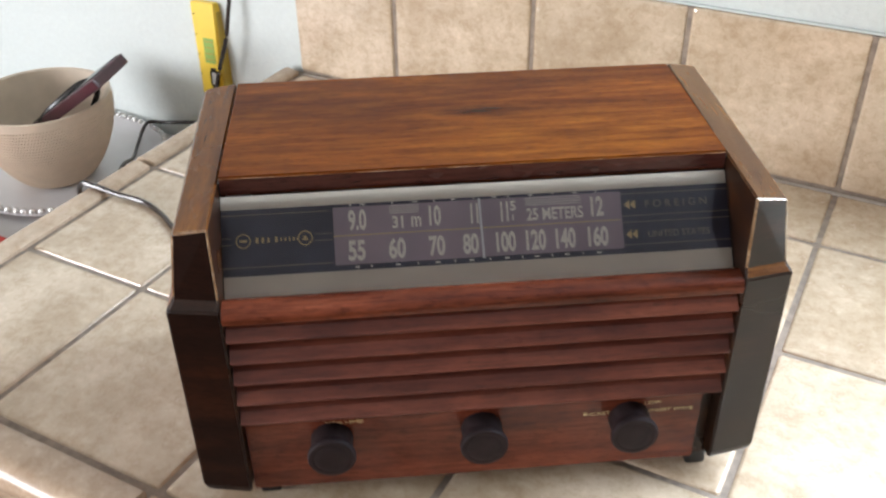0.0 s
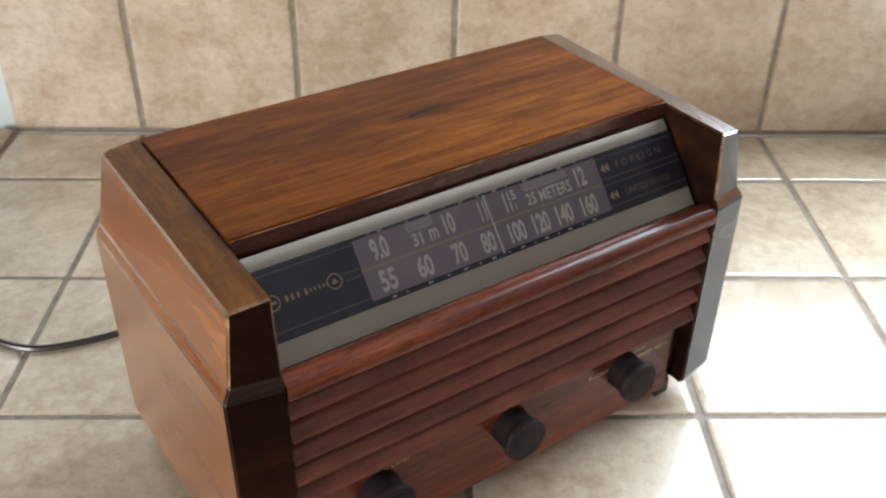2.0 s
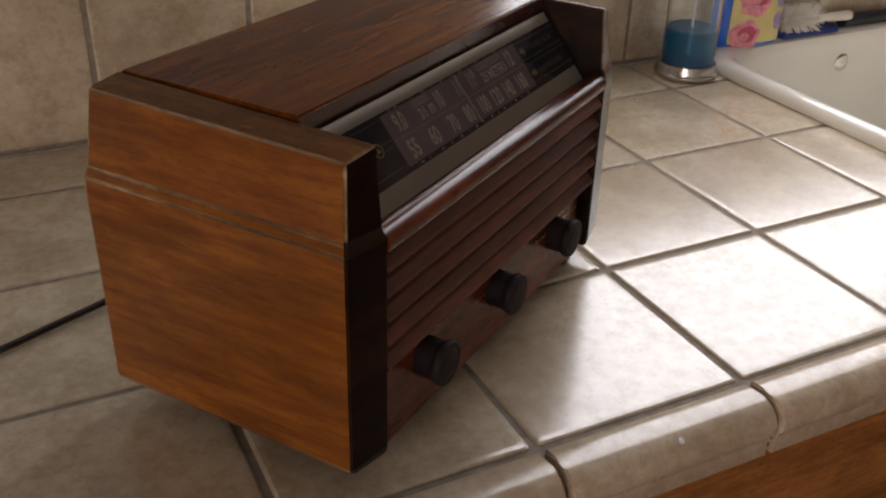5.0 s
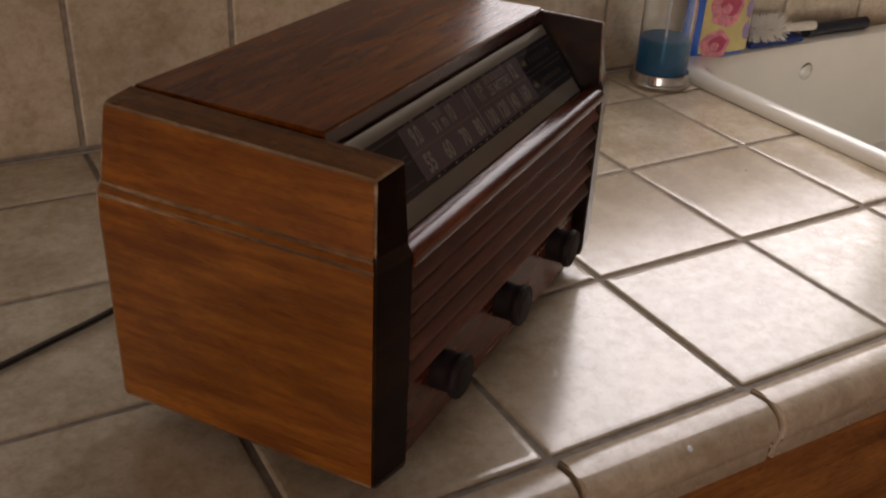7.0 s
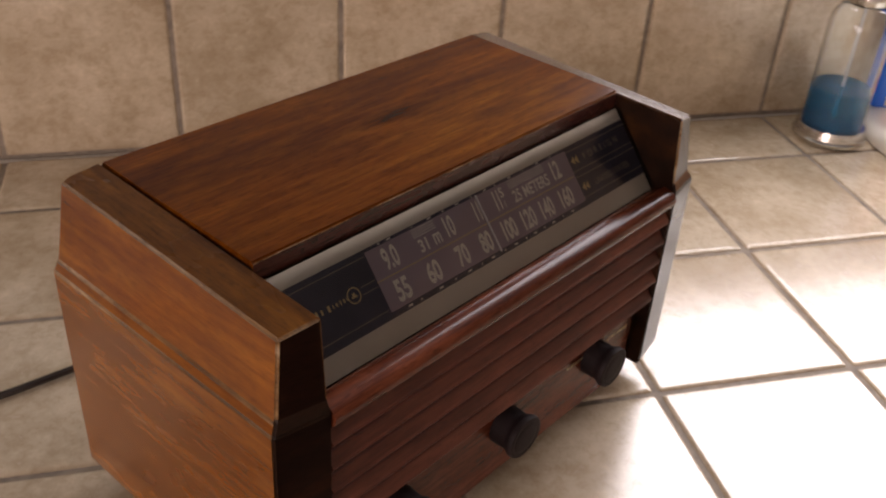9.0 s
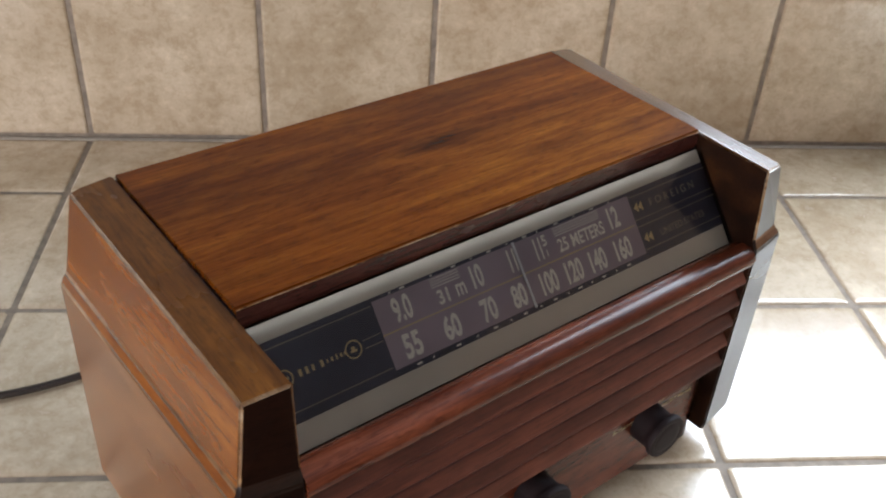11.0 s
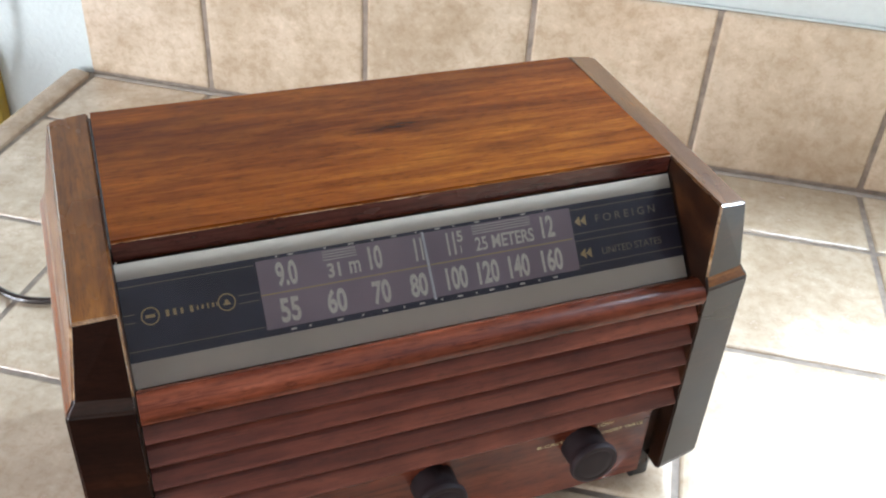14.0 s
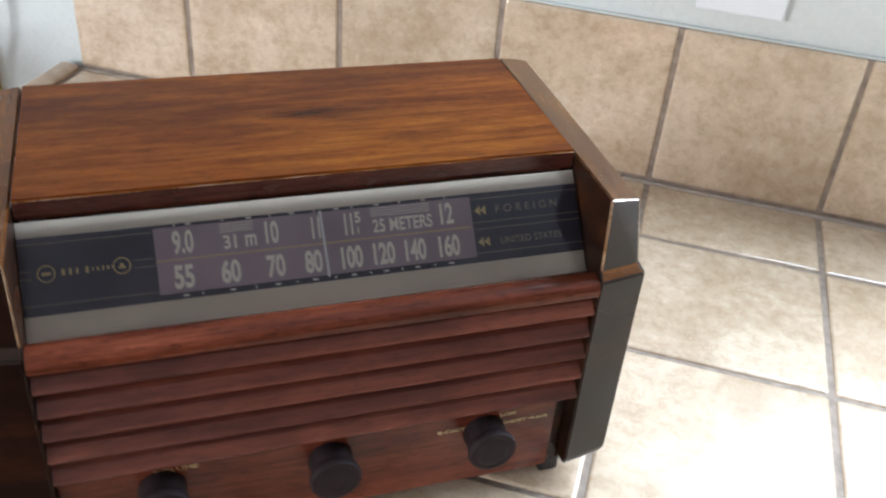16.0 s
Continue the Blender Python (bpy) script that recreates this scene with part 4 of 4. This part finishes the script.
part("bottle_body", flat_bottle(0.049, 0.0155, ((0.0, 0.94, 0.9), (0.003, 1.0, 1.0), (0.030, 0.98, 1.0), (0.11, 0.95, 0.98), (0.15, 0.86, 0.95), (0.175, 0.50, 0.8), (0.185, 0.33, 0.75))), BLUEPL, flask, smooth=True)
part("cap", flat_bottle(0.0135, 0.0115, ((0.1852, 1, 1), (0.203, 0.95, 0.95), (0.215, 0.6, 0.6))), PLATE, flask, "white cap", True)


def label_patch(u0, u1, z0, z1, lift, mat, name, parent, ellipse=False):
    """A piece of label lying on the bottle's curved front."""
    bm = bmesh.new()

    def on(u, z):
        q = max(0.0, 1 - abs(u / 0.0495) ** 2.6) ** (1 / 2.6)
        return (u, -0.0157 * q - lift, z)
    if ellipse:
        n, rings = 22, 3
        c, hz, hu = ((u0 + u1) / 2, (z0 + z1) / 2), (z1 - z0) / 2, (u1 - u0) / 2
        mid = bm.verts.new(on(*c))
        old = None
        for k in range(1, rings + 1):
            ring = [bm.verts.new(on(c[0] + hu * k / rings * math.cos(2 * math.pi * j / n) * (1 + 0.09 * math.sin(5 * 2 * math.pi * j / n)), c[1] + hz * k / rings * math.sin(2 * math.pi * j / n) * (1 + 0.09 * math.cos(5 * 2 * math.pi * j / n)))) for j in range(n)]
            for j in range(n):
                bm.faces.new((mid, ring[j], ring[(j + 1) % n]) if old is None else (old[j], ring[j], ring[(j + 1) % n], old[(j + 1) % n]))
            old = ring
    else:
        n = 14
        a = [bm.verts.new(on(u0 + (u1 - u0) * k / n, z0)) for k in range(n + 1)]
        b = [bm.verts.new(on(u0 + (u1 - u0) * k / n, z1)) for k in range(n + 1)]
        for k in range(n):
            bm.faces.new((a[k], a[k + 1], b[k + 1], b[k]))
    return part(name, bm, mat, parent)


paper = label_patch(-0.0350, 0.0455, 0.004, 0.132, 0.0006, LABELY, "paper_label", flask)
for u, z, r in ((-0.012, 0.014, 0.0215), (-0.002, 0.062, 0.0255), (-0.014, 0.112, 0.0220)):
    rose = label_patch(u - r, u + r, z - r * 0.95, z + r * 0.95, 0.0010, ROSE, "printed_rose", paper, True)
    for du, dz, s in ((0.15, 0.10, 0.62), (-0.05, -0.05, 0.32)):
        label_patch(u + du * r - s * r, u + du * r + s * r, z + dz * r - s * r * 0.8, z + dz * r + s * r * 0.8, 0.0014 + 0.0004 * (1 - s), ROSE2 if s > 0.5 else ROSE, "petal", paper, True)
for u, z in ((0.0370, 0.030), (0.0375, 0.058), (0.0350, 0.100)):
    label_patch(u - 0.0075, u + 0.0075, z - 0.012, z + 0.012, 0.0011, LILACP, "printed_leaf", paper, True)

sponge = part("scrub_sponge", box(0.532, 0.632, 0.368, 0.396, DECK - 0.0005, DECK + 0.009, 0.004, 3), BLUESP)
tagged(sponge, "dark blue scrubbing sponge on the back of the sink", "sponge")
brush = thing("dish_brush", "white dish brush with splayed bristles lying on a sponge", "brush", Matrix.Translation((0.560, 0.378, DECK + 0.0215)) @ Matrix.Rotation(radians(-6), 4, "Z"))
bm = lathe([(0.0, -0.026), (0.006, -0.022), (0.007, -0.010), (0.007, 0.012), (0.0055, 0.030), (0.0, 0.031)], 16)
bmesh.ops.transform(bm, matrix=Matrix.Rotation(radians(90), 4, "Y"), verts=bm.verts[:])
part("brush_head", bm, HANDLE, brush, smooth=True)
bm = lathe([(0.0, 0.030), (0.0052, 0.032), (0.0058, 0.055), (0.0066, 0.080), (0.0060, 0.086), (0.0, 0.089)], 18)
bmesh.ops.transform(bm, matrix=Matrix.Rotation(radians(90), 4, "Y"), verts=bm.verts[:])
part("grip", bm, HANDLE, brush, smooth=True)
rng = random.Random(5)
bm = bmesh.new()
for k in range(620):
    x, a = rng.uniform(-0.024, 0.024), rng.uniform(0, 2 * math.pi)
    out = Vector((x * 14 + rng.gauss(0, 0.16), math.cos(a), math.sin(a)))
    p = Vector((x, 0.006 * math.cos(a), 0.006 * math.sin(a)))
    tip = p + out.normalized() * (0.0155 + rng.uniform(-0.003, 0.002))
    tip.z = max(tip.z, -0.0118)
    side = out.cross(Vector((0, 0, 1))).normalized() * 0.0006
    w = out.cross(side).normalized() * 0.0006
    lo = [bm.verts.new(p + d) for d in (side, w, -side, -w)]
    hi = [bm.verts.new(tip + d * 0.8) for d in (side, w, -side, -w)]
    for j in range(4):
        bm.faces.new((lo[j], lo[(j + 1) % 4], hi[(j + 1) % 4], hi[j]))
    bm.faces.new(hi)
tagged(part("bristles", bm, BRISTLE, brush, "tuft of stiff white bristles"), kind="stuff")
scrub = part("pan_scrubber", tube([(0.650, 0.384, DECK + 0.0085), (0.672, 0.384, DECK + 0.0088), (0.712, 0.384, DECK + 0.0090), (0.752, 0.384, DECK + 0.0088), (0.772, 0.384, DECK + 0.0085)], 0.0088, 14), DARKBR, smooth=True)
tagged(scrub, "dark navy pan scrubber lying behind the sink", "scrubber")

plate = thing("switch_plate", "white plastic switch plate on the painted wall", "switch plate", pose(0.0435, 0.4165, 0.228))
part("plate", box(-0.0365, 0.0365, -0.006, 0.0, -0.058, 0.058, 0.002, 3), PLATE, plate)
part("rocker", box(-0.0165, 0.0165, -0.0085, -0.0060, -0.033, 0.033, 0.001, 2), PLATE, plate)
bm = box(LEFT + 0.001, EAST, 0.4125, 0.4168, TOP_Z + 0.0004, TOP_Z + 0.0026, 0.0008)
structure("trim_caulk", bm, WALL, "pale caulk line along the top of the splashback")

# ---------------------------------------------------------------- tiles, piece by piece
tile_meshes = {}


def tile_mesh(w, h):
    key = (round(w, 3), round(h, 3))
    if key not in tile_meshes:
        bm = bmesh.new()
        rows = []
        for inset, z in ((0.0, -0.006), (0.0, -0.0022), (0.0007, -0.0010), (0.0022, -0.0003), (0.0055, 0.0)):
            a, b = w / 2 - inset, h / 2 - inset
            c = 0.0016
            rows.append([bm.verts.new((x, y, z)) for x, y in ((-a + c, -b), (a - c, -b), (a, -b + c), (a, b - c), (a - c, b), (-a + c, b), (-a, b - c), (-a, -b + c))])
        for r, s in zip(rows, rows[1:]):
            for k in range(8):
                bm.faces.new((r[k], r[(k + 1) % 8], s[(k + 1) % 8], s[k]))
        bm.faces.new(rows[-1])
        tile_meshes[key] = mesh_from(bm, "tile", TILE, False)
    return tile_meshes[key]


trng = random.Random(11)
JOINT_SLIP = {-2: 0.0030, 0: 0.0010, 2: -0.0005}   # joints that were laid a little off the pitch


def lay(x0, x1, y0, y1, parent, wall=False):
    """One tile between grout lines, with a hair of unevenness."""
    w, h = x1 - x0 - 2 * GAP, y1 - y0 - 2 * GAP
    if w < 0.012 or h < 0.012:
        return
    o = part("tile", tile_mesh(w, h), None, parent)
    tilt = (trng.gauss(0, 0.06), trng.gauss(0, 0.06), trng.gauss(0, 0.12))
    if wall:
        o.matrix_basis = pose((x0 + x1) / 2, WALL_Y, (y0 + y1) / 2, 90 + tilt[0], 0, tilt[1])
    else:
        o.matrix_basis = pose((x0 + x1) / 2, (y0 + y1) / 2, trng.uniform(-0.0003, 0.0001), *tilt)


cols = [LEFT + 0.0012] + [i * P + JOINT_SLIP.get(i, 0.0) for i in range(-3, 9)] + [END_X]
rows_y = [FRONT, 0.0, P, 2 * P, WALL_Y - 0.0015]
for xa, xb in zip(cols, cols[1:]):
    for ya, yb in zip(rows_y, rows_y[1:]):
        ins = xb > SINK[0] + 0.004 and xa < SINK[1] - 0.004 and yb > SINK[2] + 0.004 and ya < SINK[3]
        if not ins:
            lay(xa, xb, ya, yb, worktop)
            continue
        if xa < SINK[0]:
            lay(xa, SINK[0] + 0.006, ya, yb, worktop)
        if xb > SINK[1]:
            lay(SINK[1] - 0.006, xb, ya, yb, worktop)
        if ya < SINK[2]:
            lay(max(xa, SINK[0] + 0.006), min(xb, SINK[1] - 0.006), ya, SINK[2] + 0.006, worktop)
structure("trim_caulk_base", box(LEFT + 0.004, SINK[0] - 0.004, WALL_Y - 0.0042, WALL_Y + 0.001, -0.003, -0.0002, 0.0008), CAULK, "pale caulk joint where worktop meets splashback")
bm = lathe([(0.0, 0.0003), (0.0014, 0.0002), (0.0023, -0.0004)], 9)
bmesh.ops.transform(bm, matrix=pose(-0.0755, FRONT - 0.0322, 0.0019, 34, 0, 0), verts=bm.verts[:])
part("glaze_chip", bm, PLATE, worktop, "pale chip in the edge trim")
part("glaze_chip", lathe([(0.0, 0.0006), (0.0011, 0.0004), (0.0016, -0.0005)], 10, centre=(0.2667, 0.1067, 0.0)), GROUT, worktop, "dark speck in the glaze")
rng = random.Random(3)
for cx, cy, n in ((-0.0875, -0.0905, 7), (-0.0800, -0.0950, 6), (-0.0745, -0.0925, 4)):
    scribble = [(cx + 0.0022 * math.sin(2.1 * k) + 0.0009 * k + rng.gauss(0, 0.0006), cy + 0.0030 * math.cos(1.7 * k + cx * 300) + rng.gauss(0, 0.0006), -0.0004) for k in range(n)]
    part("residue", tube(scribble, 0.0005, 8, 5), PLATE, worktop, "thin dried residue on a tile", True)
splash = thing("splashback", "one course of beige travertine-look wall tiles", "splashback", kind="structure")
part("tile_bed", box(LEFT + 0.001, END_X, WALL_Y + 0.0022, 0.4166, -0.003, TOP_Z), GROUT, splash, "grey-brown grout")
for xa, xb in zip(cols, cols[1:]):
    lay(xa - (0.0030 if xa == cols[0] else 0), xb, 0.0005, TOP_Z + 0.0025, splash, True)
